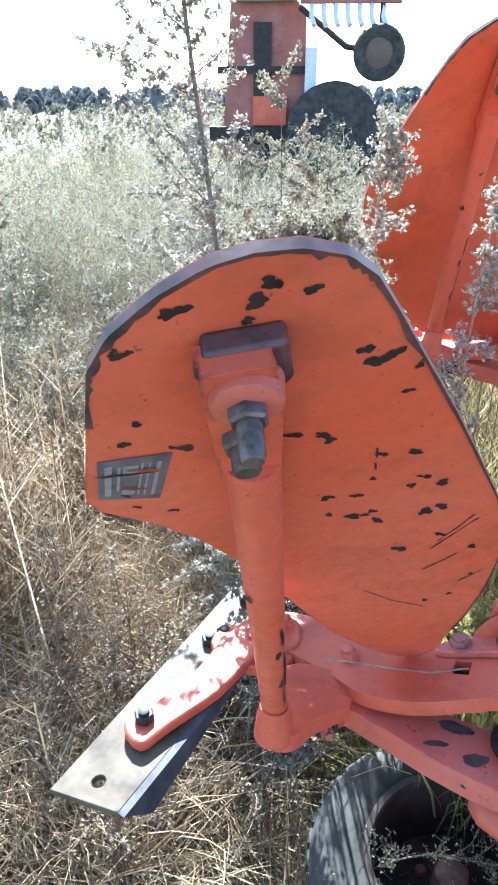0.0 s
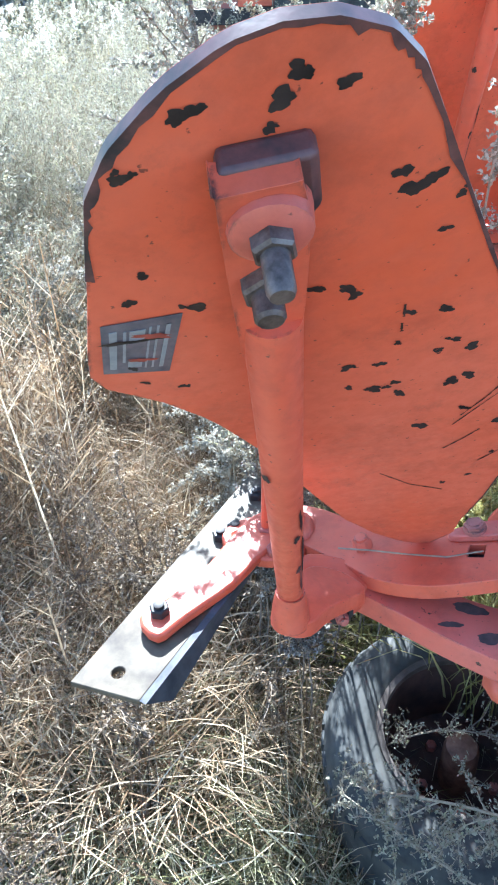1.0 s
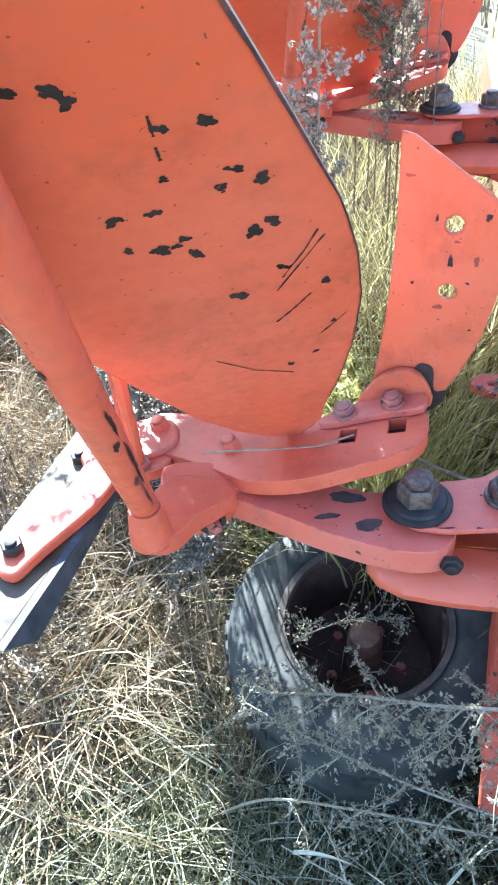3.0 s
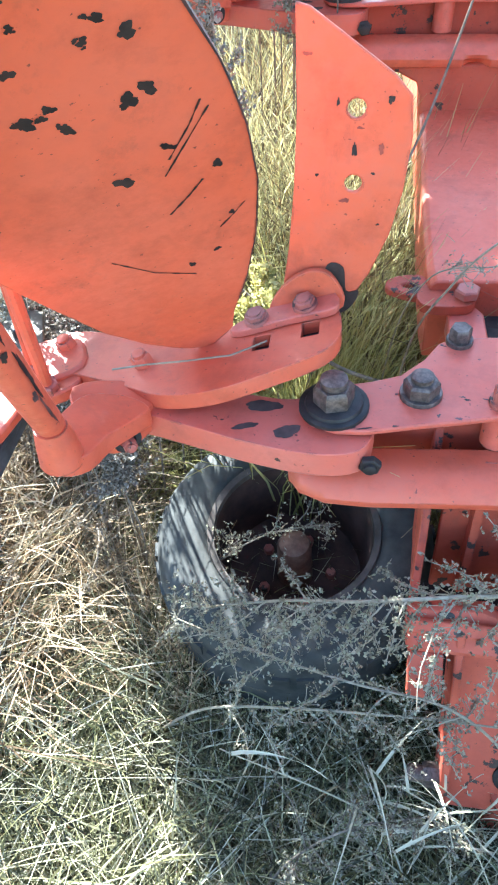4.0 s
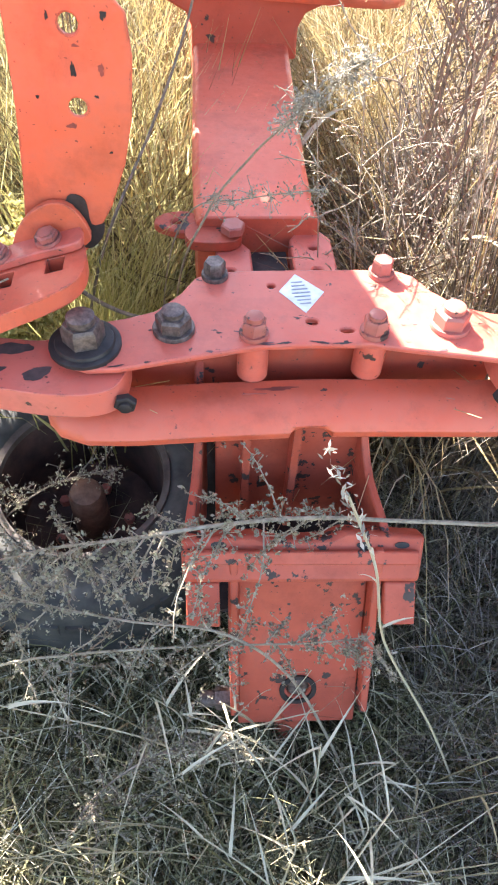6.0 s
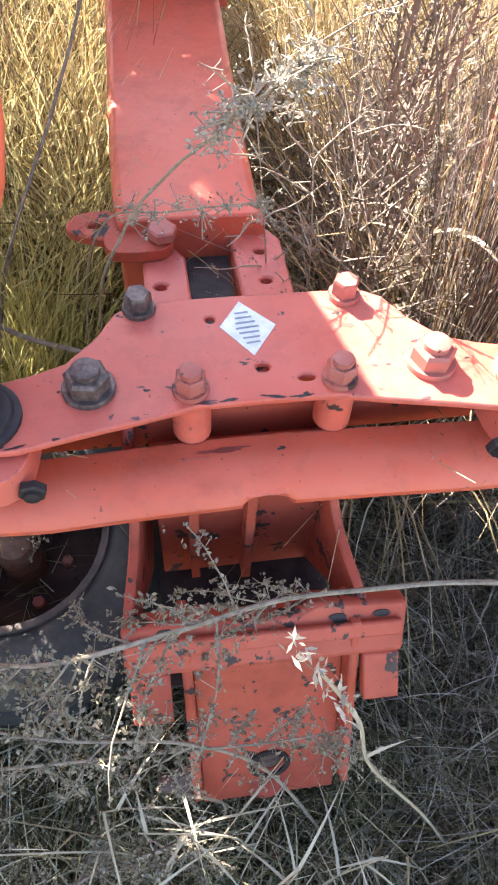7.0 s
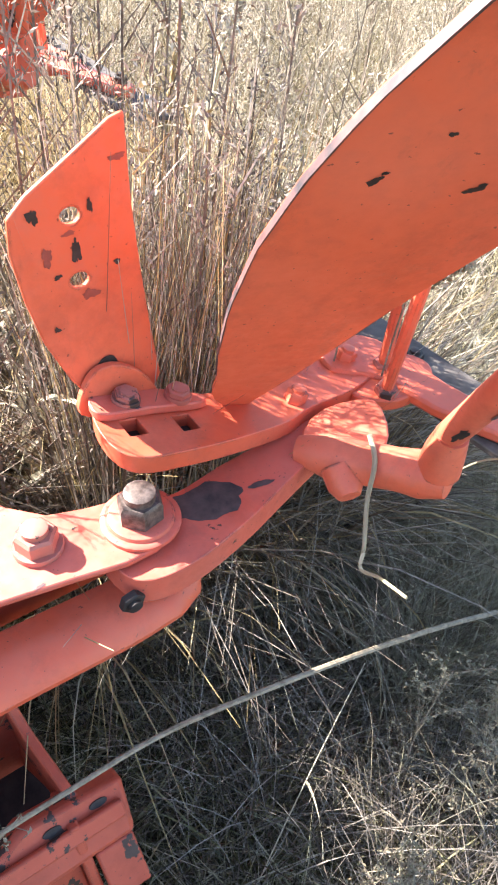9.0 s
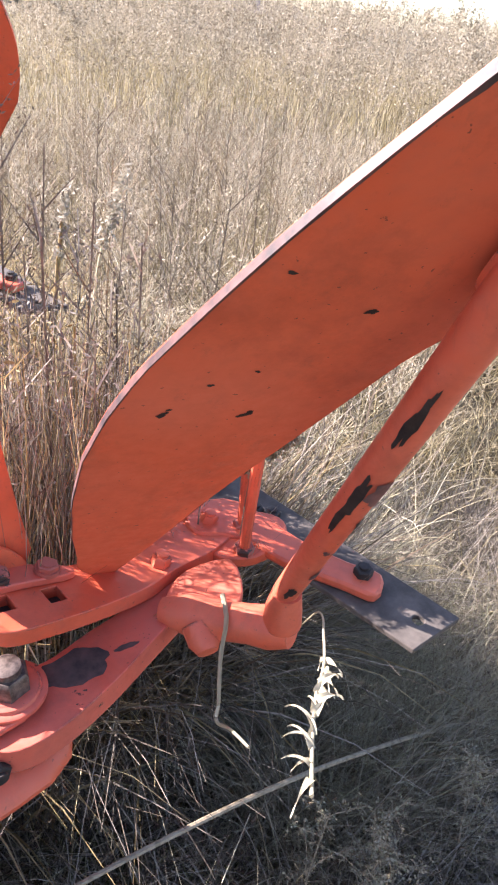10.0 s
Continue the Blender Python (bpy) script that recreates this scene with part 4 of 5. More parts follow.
rim = part("rim", lathe([(WS * r_, WS * h_) for r_, h_ in ((0.198, 0.10), (0.215, 0.15), (0.209, 0.17), (0.198, 0.155), (0.187, 0.04), (0.177, -0.06), (0.04, -0.08), (0.04, -0.10), (0.183, -0.08), (0.19, 0.03))], 48, WC, WAX, None, True), RIMM, plough, "rusty wheel rim")
part("rim_lip", lathe([(WS * r_, WS * h_) for r_, h_ in ((0.196, 0.158), (0.217, 0.166), (0.213, 0.180), (0.198, 0.175))], 56, WC, WAX, None, True), RIMW, rim, "chalky worn rim lip")
part("hub", lathe([(0.045, -0.08), (0.042, 0.075), (0.036, 0.092), (0.022, 0.1), (0.01, 0.102)], 20, WC, WAX), HUBRUST, rim, "rusty hub cap")
for k in range(5):
    th = 2 * math.pi * k / 5
    part("wheel_nut", hexnut(WC + q @ Vector((0.09 * math.cos(th), 0.09 * math.sin(th), -0.066)), WAX, 0.014, 0.02), NUTRED, rim)

# ---------------------------------------------------------------- ground
rng = np.random.default_rng(5)


def ground_z(x, y):
    return 0.02 * np.sin(x * 2.1 + 0.7) * np.cos(y * 1.7) + 0.012 * np.sin(x * 5.3 + y * 4.1)


def ground_sheet():
    xs = np.concatenate([[-900, -300, -100, -40, -18, -9], np.linspace(-5, 5, 81), [9, 18, 40, 100, 300, 900]])
    ys = np.concatenate([[-300, -100, -30, -10, -5], np.linspace(-3, 7, 81), [12, 25, 60, 150, 400, 900]])
    X, Y = np.meshgrid(xs, ys, indexing="ij")
    near = np.clip(1 - (np.abs(X) + np.abs(Y)) / 30, 0, 1)
    Z = ground_z(X, Y) * near
    v = np.stack([X, Y, Z], -1).reshape(-1, 3)
    n = len(ys)
    f = [(i * n + j, (i + 1) * n + j, (i + 1) * n + j + 1, i * n + j + 1) for i in range(len(xs) - 1) for j in range(n - 1)]
    me = bpy.data.meshes.new("ground")
    me.from_pydata(v.tolist(), [], f)
    me.materials.append(SOIL)
    for p in me.polygons:
        p.use_smooth = True
    tagged(new("ground", me), "dry stony field soil under matted straw", "ground", kind="structure")


ground_sheet()


def mesh_np(name, verts, faces, material):
    """A mesh from arrays of corners and of triangles or quads."""
    me = bpy.data.meshes.new(name)
    verts, faces = np.asarray(verts, np.float32), np.asarray(faces, np.int32)
    k = faces.shape[1]
    me.vertices.add(len(verts))
    me.vertices.foreach_set("co", verts.ravel())
    me.loops.add(faces.size)
    me.loops.foreach_set("vertex_index", faces.ravel())
    me.polygons.add(len(faces))
    me.polygons.foreach_set("loop_start", np.arange(len(faces), dtype=np.int32) * k)
    me.polygons.foreach_set("loop_total", np.full(len(faces), k, np.int32))
    me.polygons.foreach_set("use_smooth", np.ones(len(faces), bool))
    me.update(calc_edges=True)
    me.validate()
    me.materials.append(material)
    return me


def blades(roots, length, lean0, lean1, azim, width, segs=4):
    """Ribbons that rise from roots, leaning from lean0 to lean1 (from upright, radians) along their length. Returns corners and quads."""
    n = len(roots)
    t = np.linspace(0, 1, segs + 1)
    ang = lean0[:, None] + (lean1 - lean0)[:, None] * t[None, :] ** 1.3
    az = azim[:, None] + 0.4 * rng.standard_normal((n, 1)) * t[None, :]
    step = (length / segs)[:, None]
    d = np.stack([np.sin(ang) * np.cos(az), np.sin(ang) * np.sin(az), np.cos(ang)], -1)
    pos = np.concatenate([np.zeros((n, 1, 3)), np.cumsum(d[:, :-1] * step[..., None], 1)], 1) + roots[:, None, :]
    pos[..., 2] = np.maximum(pos[..., 2], 0.004 + 0.05 * rng.random((n, 1)))
    side = np.stack([-np.sin(az), np.cos(az), 0 * az], -1)
    tw = rng.uniform(-1.2, 1.2, (n, 1, 1))
    side = side * np.cos(tw) + np.cross(d, side) * np.sin(tw)
    w = width[:, None, None] * np.array([0.75, 1.0, 0.9, 0.6, 0.08])[None, :segs + 1, None] if segs == 4 else width[:, None, None] * np.linspace(1, 0.1, segs + 1)[None, :, None]
    L, R = pos - side * w / 2, pos + side * w / 2
    v = np.stack([L, R], 2).reshape(-1, 3)
    base = (np.arange(n) * (segs + 1) * 2)[:, None] + (np.arange(segs) * 2)[None, :]
    f = np.stack([base, base + 1, base + 3, base + 2], -1).reshape(-1, 4)
    return v, f


def scatter(n, x0, x1, y0, y1):
    x, y = rng.uniform(x0, x1, n), rng.uniform(y0, y1, n)
    return np.stack([x, y, ground_z(x, y)], -1)


def clumped(n, x0, x1, y0, y1, clumps, spread):
    cx, cy = rng.uniform(x0, x1, clumps), rng.uniform(y0, y1, clumps)
    k = rng.integers(0, clumps, n)
    x, y = cx[k] + spread * rng.standard_normal(n), cy[k] + spread * rng.standard_normal(n)
    return np.stack([x, y, ground_z(x, y)], -1), k


def grass(name, label, category, material, roots, length, lean0, lean1, width, azim=None, segs=4):
    n = len(roots)
    az = rng.uniform(0, 2 * np.pi, n) if azim is None else azim
    v, f = blades(roots, length, lean0, lean1, az, width, segs)
    return tagged(new(name, mesh_np(name, v, f, material)), label, category, kind="stuff")


def u(a, b_, n):
    return rng.uniform(a, b_, n)


def sun_room(x, y):
    """How tall plants grow here: the open strip of ground before the thicket stays low."""
    d = (x + 0.55) * -0.643 + (y + 0.35) * 0.766
    side = (x + 0.55) * 0.766 + (y + 0.35) * 0.643
    low = np.where(side < -0.03, 0.06 + 0.5 * np.maximum(d, 0.0), 0.07 + 0.5 * np.maximum(d - 0.5, 0.0))
    return np.where((side > -0.42) & (side < 0.36), low, 9.0)


# trampled mat all round the machine
n = 110000
r = scatter(n, -2.2, 2.0, -1.6, 1.6)
grass("matted_grass", "flattened dry and half-green grass matted on the ground", "grass", MAT, r, u(0.10, 0.32, n), u(0.25, 1.3, n), u(1.0, 1.9, n), u(0.0016, 0.0048, n))
# unseen grass behind the camera, added to cut light bounced off bare soil
n = 34000
r, k = clumped(n, -5.0, 5.0, -5.5, -2.2, 500, 0.5)
grass("trampled_grass", "dry trampled grass, added out of view to cut bounced light", "grass", STRAW, r, u(0.15, 0.5, n), u(0.1, 1.0, n), u(0.6, 1.8, n), u(0.004, 0.012, n), None, 3)
n = 9000
r = scatter(n, -1.6, 1.6, -1.4, 1.2)
grass("straw_litter", "loose bleached straw lying on the grass", "straw", STRAWPALE, r + [0, 0, 0.03], u(0.12, 0.4, n), u(0.9, 1.4, n), u(1.3, 1.75, n), u(0.0015, 0.004, n))
# yellow-green tufts behind the left leg
n = 6500
r = scatter(n, -0.85, -0.1, 0.12, 1.0)
r = r[np.hypot(r[:, 0] + 0.415, r[:, 1] - 0.16) > 0.31]
n = len(r)
grass("green_grass", "yellow-green grass growing behind the plates", "grass", GREEN, r, u(0.2, 0.5, n) * np.clip(r[:, 1] * 1.4 + 0.1, 0.35, 1.0), u(0.0, 0.5, n), u(0.5, 2.0, n), u(0.003, 0.007, n))
n = 2600
r = scatter(n, -1.05, -0.62, -0.25, 0.3)
grass("straw_tuft", "sunlit yellow straw beside the tyre", "grass", STRAW, r, u(0.08, 0.22, n), u(0.3, 1.2, n), u(0.8, 2.2, n), u(0.002, 0.0045, n), None, 5)
# standing growth between the two sets of bodies
n = 3200
r, k = clumped(n, -1.0, -0.24, 0.66, 1.15, 60, 0.05)
grass("dead_grass_stand", "brown and yellow dead grass crowding the beam", "grass", MIXED, r, u(0.4, 0.95, n), u(0.0, 0.3, n), u(0.3, 2.0, n), u(0.003, 0.007, n))
n = 6000
r, k = clumped(n, -1.0, -0.24, 1.1, 3.2, 110, 0.05)
grass("brown_grass_stand", "brown and straw-coloured grass crowding the beam", "grass", MIXED, r, u(0.4, 0.95, n), u(0.0, 0.3, n), u(0.3, 2.0, n), u(0.003, 0.008, n))
n = 9000
r, k = clumped(n, 0.3, 1.15, 0.32, 1.15, 150, 0.05)
grass("brown_thicket", "dense brown dead grass behind the bodies", "grass", BROWNWEED, r, u(0.4, 0.85, n), u(0.0, 0.35, n), u(0.3, 1.6, n), u(0.003, 0.008, n))
n = 3000
r, k = clumped(n, 0.45, 1.1, 0.32, 0.72, 60, 0.04)
grass("upright_brown_grass", "upright dead grass shading the ground below the bodies", "grass", GREYTWIG, r, u(0.6, 1.05, n), u(0.0, 0.45, n), u(0.3, 2.2, n), u(0.003, 0.008, n), None, 6)
n = 24000
r = scatter(n, -2.7, -0.9, -0.4, 1.6)
grass("fallen_straw", "fallen brown and straw-coloured stems", "straw", BROWNSTRAW, r + [0, 0, 0.04], u(0.15, 0.45, n), u(0.5, 1.2, n), u(1.0, 1.7, n), u(0.0022, 0.005, n))
# tall dry grass beside the beam
n = 11000
r, k = clumped(n, 0.16, 1.05, 0.35, 3.0, 210, 0.045)
grass("tall_dry_grass", "tall tawny dry grass with curling leaves", "grass", STRAW, r, u(0.45, 1.0, n), u(0.0, 0.3, n), u(0.5, 2.6, n), u(0.004, 0.011, n), None, 6)
n = 4200
r = scatter(n, 0.1, 1.9, 0.3, 2.6)
grass("broken_straw", "broken pale straw tangled among standing grass", "straw", STRAWPALE, r, u(0.3, 0.8, n), u(0.0, 0.5, n), u(0.8, 3.0, n), u(0.003, 0.008, n), None, 6)
# low dry growth under the right body
n = 26000
r, k = clumped(n, 0.28, 2.4, -1.1, 0.6, 900, 0.05)
grass("dry_undergrowth", "tangled thin dry stalks and grass, grey-brown", "grass", GREYTWIG, r, u(0.15, 0.52, n) * np.clip((r[:, 0] - 0.05) * 2.2, 0.5, 1.0), u(0.0, 0.9, n), u(0.4, 2.8, n), u(0.0018, 0.0042, n), None, 6)
n = 7000
r, k = clumped(n, 0.8, 1.5, -0.2, 0.36, 240, 0.04)
grass("dark_undergrowth", "dense grey-brown stalks crowded under the share", "grass", GREYWEED, r, u(0.3, 0.62, n), u(0.0, 0.5, n), u(0.3, 1.9, n), u(0.0018, 0.004, n), None, 5)
n = 1700
r = scatter(n, 0.2, 2.2, -1.0, 0.5)
grass("pale_stems", "thin bleached stems leaning over darker grass", "stems", GREYWEED, r, u(0.2, 0.5, n), u(0.1, 0.9, n), u(0.6, 2.4, n), u(0.0016, 0.003, n), None, 6)
# field to the right and ahead
n = 76000
r, k = clumped(n, 0.95, 8.0, -0.5, 8.0, 1500, 0.12)
tuft = u(0.45, 1.1, 1500)
open_side = (r[:, 0] > 1.6) | (r[:, 1] > 0.12)
r, k = r[open_side], k[open_side]
n = len(r)
grass("field_grass", "standing cream-coloured dry field grass", "grass", FIELD, r, u(0.18, 0.6, n) * tuft[k], u(0.0, 1.0, n), u(0.5, 2.9, n), u(0.002, 0.0065, n), None, 6)
n = 60000
r = scatter(n, -14.0, 32.0, 6.0, 45.0)
grass("far_field_grass", "distant pale dry grassland", "grass", FIELD, r, u(0.5, 1.1, n), u(0.0, 0.3, n), u(0.2, 1.0, n), u(0.012, 0.03, n), None, 3)
n = 16000
r = scatter(n, -6.0, -0.9, -1.4, 5.0)
grass("dead_grass_thicket", "brown dead grass under the weeds", "grass", BROWNSTRAW, r, np.minimum(u(0.3, 0.7, n) * np.where((r[:, 0] > -2.3) & (r[:, 1] < 0.95), 0.5, 1.0), sun_room(r[:, 0], r[:, 1]) * 0.8), u(0.0, 0.4, n), u(0.3, 1.4, n), u(0.003, 0.007, n))


def weed_arrays(roots, height, branches, per, leaf, spread=0.35, lean=0.15, slim=0.3):
    """Bushy weeds: a stem ribbon, side shoots, and small leaf and seed flakes along them."""
    V, F = [], []
    base = 0
    for p, h in zip(roots, height):
        az = rng.uniform(0, 2 * np.pi)
        top = np.array([math.cos(az), math.sin(az), 0]) * h * lean * rng.random() + [0, 0, h]
        tt = rng.uniform(0.25, 1.0, branches)
        s0 = p + top * tt[:, None]
        a2 = rng.uniform(0, 2 * np.pi, branches)
        ln = spread * h * (1.15 - tt) * rng.uniform(0.5, 1.1, branches) + 0.05
        d = np.stack([np.cos(a2) * 0.65, np.sin(a2) * 0.65, np.full(branches, 0.75)], -1)
        s1 = s0 + d * ln[:, None]
        # stem and shoots as thin ribbons
        a, b_ = np.concatenate([[p], s0]), np.concatenate([[p + top], s1])
        w = np.concatenate([[0.004], np.full(branches, 0.0018)])
        side = rng.standard_normal((len(a), 3))
        side -= (side * (b_ - a)).sum(1, keepdims=True) * (b_ - a) / ((b_ - a) ** 2).sum(1, keepdims=True)
        side /= np.linalg.norm(side, axis=1, keepdims=True)
        v = np.stack([a - side * w[:, None], a + side * w[:, None], b_ + side * w[:, None] * 0.4, b_ - side * w[:, None] * 0.4], 1)
        V.append(v.reshape(-1, 3))
        m = branches * per
        k = np.repeat(np.arange(branches), per)
        q = rng.uniform(0.1, 1.05, m)
        c0 = s0[k] + (s1 - s0)[k] * q[:, None] + 0.012 * rng.standard_normal((m, 3))
        e1, e2 = rng.standard_normal((m, 3)), rng.standard_normal((m, 3))
        e1 /= np.linalg.norm(e1, axis=1, keepdims=True)
        e2 -= (e1 * e2).sum(1, keepdims=True) * e1
        e2 /= np.linalg.norm(e2, axis=1, keepdims=True)
        sz = leaf * rng.uniform(0.5, 1.4, m)[:, None]
        v = np.stack([c0 - e1 * sz, c0 - e2 * sz * slim, c0 + e1 * sz, c0 + e2 * sz * slim], 1)
        V.append(v.reshape(-1, 3))
    V = np.concatenate(V)
    return V, np.arange(len(V)).reshape(-1, 4)


def weeds(name, label, category, material, roots, height, branches, per, leaf, spread=0.35, lean=0.15):
    v, f = weed_arrays(roots, height, branches, per, leaf, spread, lean)
    return tagged(new(name, mesh_np(name, v, f, material)), label, category, kind="stuff")


r = scatter(620, -4.8, -1.0, -0.3, 4.8)
r = r[((r[:, 0] < -2.3) | (r[:, 1] > 0.95)) & (sun_room(r[:, 0], r[:, 1]) > 0.6)]
weeds("weed_thicket", "dense grey-beige dried weeds in seed", "weeds", GREYWEED, r, np.minimum(u(0.75, 1.35, len(r)) * np.where((r[:, 0] > -3.3) & (r[:, 1] < 1.9), 0.62, 1.0), sun_room(r[:, 0], r[:, 1])), 34, 22, 0.009)
r = scatter(700, -34.0, 2.0, 7.0, 48.0)
weeds("horizon_weeds", "hazy pale weeds stretching to the horizon", "weeds", GREYWEED, r, u(1.0, 1.6, len(r)), 14, 8, 0.07)
r = scatter(260, -9.0, -3.0, 1.0, 12.0)
weeds("far_weed_thicket", "pale dried weeds farther across the field", "weeds", GREYWEED, r, u(0.9, 1.5, len(r)), 30, 16, 0.016)
r = scatter(130, -2.6, -1.05, -0.9, 0.6)
r = r[sun_room(r[:, 0], r[:, 1]) > 0.3]
weeds("brown_weeds", "brown branching dry weeds", "weeds", BROWNWEED, r, np.minimum(u(0.35, 0.7, len(r)), sun_room(r[:, 0], r[:, 1])), 16, 6, 0.006)
r = scatter(110, -2.6, -1.35, 0.1, 1.15)
r = r[sun_room(r[:, 0], r[:, 1]) > 5.0]
weeds("thin_weeds", "thin grey-brown dry weeds standing in the straw", "weeds", BROWNSTRAW, r, u(0.55, 0.95, len(r)), 22, 9, 0.007)
r = scatter(980, 1.3, 7.0, 0.7, 8.0)
weeds("field_weeds", "dry cream and grey weeds scattered through the field", "weeds", FIELDWEED, r, u(0.45, 1.0, len(r)), 20, 18, 0.008, 0.4)
r = scatter(110, 0.6, 5.5, 0.6, 6.5)
weeds("sparse_weeds", "sparse upright brown weed stalks", "weeds", BROWNWEED, r, u(0.6, 1.2, len(r)), 16, 9, 0.006, 0.4)
az, dist = np.radians(u(22, 80, 1900)), u(9, 48, 1900)
r = np.stack([np.sin(az) * dist, np.cos(az) * dist, 0 * az], -1)
weeds("tall_far_weeds", "tall cream weeds hiding the far edge of the field", "weeds", FIELDWEED, r, u(1.6, 1.95, len(r)) + 0.025 * dist, 24, 20, 0.019)
r = scatter(100, 0.75, 4.2, 0.65, 4.5)
weeds("brown_stalks", "dark brown branching stalks of dead weeds", "weeds", TWIG, r, u(0.85, 1.3, len(r)), 14, 5, 0.006, 0.45)
r = scatter(34, 0.30, 0.78, 0.26, 0.5)
weeds("stalk_clump", "crowded grey-brown stalks close behind the upright plate", "weeds", GREYTWIG, r, u(1.0, 1.36, len(r)), 26, 12, 0.006, 0.14, 0.06)
r = scatter(26, 0.34, 0.85, 0.28, 0.6)
weeds("straw_stalks", "upright yellow straw stalks behind the upright plate", "straw", STRAW, r, u(0.8, 1.2, len(r)), 10, 8, 0.008, 0.12, 0.08)
# added grass that blocks sun from the tyre's right flank
n = 700
r = scatter(n, -0.54, -0.33, 0.24, 0.5)
grass("green_stand", "yellow-green grass added behind the tyre to shade its flank", "grass", GREEN, r, u(0.6, 0.95, n), u(0.0, 0.2, n), u(0.2, 1.5, n), u(0.003, 0.008, n), None, 5)
n = 1700
r = scatter(n, 0.36, 0.66, 0.25, 0.48)
for name, label, material, sel in (("straw_stand", "upright straw crowded behind the upright plate", STRAW, slice(0, 450)), ("grey_grass_stand", "upright grey-brown dead grass behind the upright plate", GREYTWIG, slice(450, 1700))):
    q = r[sel]
    grass(name, label, "grass", material, q, u(0.85, 1.3, len(q)), u(0.0, 0.08, len(q)), u(0.05, 0.5, len(q)), u(0.003, 0.0065, len(q)), None, 5)
# dark brown clump leaning on the tyre
r = scatter(420, -0.82, -0.5, -0.26, 0.06)
lane = (r[:, 0] + 0.55) * 0.766 + (r[:, 1] + 0.35) * 0.643
r = r[(lane > -0.01) & (lane < 0.17)]
n = len(r)
grass("brown_clump", "brown straw stems bunched beside the tyre", "grass", BROWNSTRAW, r, u(0.2, 0.42, n), u(0.0, 0.45, n), u(0.3, 1.8, n), u(0.002, 0.0045, n), None, 5)
weeds("twiggy_clump", "low brown twigs with dry leaves beside the tyre", "weeds", BROWNWEED, r[:9], u(0.22, 0.34, 9), 10, 3, 0.005)

# ---------------------------------------------------------------- single weeds and stalks
def curve(pts, k=8):
    """Points along a smooth line through pts."""
    pts = [Vector(pts[0])] + [Vector(p) for p in pts] + [Vector(pts[-1])]
    out = []
    for i in range(1, len(pts) - 2):
        p0, p1, p2, p3 = pts[i - 1:i + 3]
        for s in range(k):
            t = s / k
            out.append(0.5 * (2 * p1 + (p2 - p0) * t + (2 * p0 - 5 * p1 + 4 * p2 - p3) * t * t + (3 * p1 - p0 - 3 * p2 + p3) * t ** 3))
    return out + [pts[-2]]


def rooted(name, label, category, base, group=""):
    ob = new(name)
    ob.location = base
    return tagged(ob, label, category, group)


def child_mesh(name, me, parent, label=""):
    me.transform(Matrix.Translation(-parent.location))
    ob = new(name, me)
    ob.parent = parent
    if label:
        tagged(ob, label)
    return ob


def flakes(points, size, per, spread, stretch=0.55):
    """Small seed and leaf flakes in tight knots round each point."""
    c0 = np.repeat(np.asarray(points, float), per, 0)
    m = len(c0)
    c0 = c0 + spread * rng.standard_normal((m, 3))
    e1, e2 = rng.standard_normal((m, 3)), rng.standard_normal((m, 3))
    e1 /= np.linalg.norm(e1, axis=1, keepdims=True)
    e2 -= (e1 * e2).sum(1, keepdims=True) * e1
    e2 /= np.linalg.norm(e2, axis=1, keepdims=True)
    sz = size * rng.uniform(0.55, 1.35, m)[:, None]
    v = np.stack([c0 - e1 * sz, c0 - e2 * sz * stretch, c0 + e1 * sz, c0 + e2 * sz * stretch], 1).reshape(-1, 3)
    return v, np.arange(len(v)).reshape(-1, 4)


def spray_weed(label, pts, r0, r1, sprays, length, droop, stem_mat, seed_mat, size=0.0045, start=0.3, per=7, aim=None, seed=1):
    """A weed: tapering stem, side sprays with twigs, knots of seed along them. Points are in the plough's frame."""
    rnd = random.Random(seed)
    path = [PL @ p for p in curve(pts, 10)]
    root = rooted("dry_weed", label, "weed", path[0], "dry weeds round the plough")
    n = len(path)
    bm = tube(path, [r0 + (r1 - r0) * i / (n - 1) for i in range(n)], 7)
    child_mesh("stem", link_mesh("stem", bm, stem_mat), root)
    bm = bmesh.new()
    knots = []
    for k in range(sprays):
        t = start + (1 - start) * (k + rnd.random()) / sprays
        i = min(int(t * (n - 1)), n - 2)
        p = path[i]
        d = (path[i + 1] - path[i]).normalized()
        out = Vector((rnd.uniform(-1, 1), rnd.uniform(-1, 1), rnd.uniform(-0.6, 0.8)))
        if aim:
            out += Vector(aim)
        out = (out - d * out.dot(d)).normalized()
        ln = length * (1.15 - 0.6 * t) * rnd.uniform(0.6, 1.2)
        q = [p]
        dirv = (d * 0.8 + out).normalized()
        for s in range(6):
            dirv = (dirv + Vector((rnd.uniform(-0.25, 0.25), rnd.uniform(-0.25, 0.25), rnd.uniform(-0.2, 0.2) - droop))).normalized()
            q.append(q[-1] + dirv * ln / 6)
        tube(q, [0.0016, 0.0014, 0.0012, 0.001, 0.0009, 0.0008, 0.0006], 5, bm)
        for s in range(1, 7):
            for w in range(3):
                f = q[s] + (q[s - 1] - q[s]) * rnd.random()
                tip = f + Vector((rnd.uniform(-1, 1), rnd.uniform(-1, 1), rnd.uniform(-0.7, 0.9))).normalized() * 0.022 * rnd.uniform(0.3, 1.3)
                if s % 2:
                    tube([f, tip], 0.0006, 4, bm, False)
                knots.append(tip)
                if rnd.random() < 0.5:
                    knots.append(f)
    tagged(child_mesh("twig_spray", link_mesh("twig_spray", bm, stem_mat, 0), root), kind="stuff")
    v, f = flakes(knots, size, per, size * 0.75)
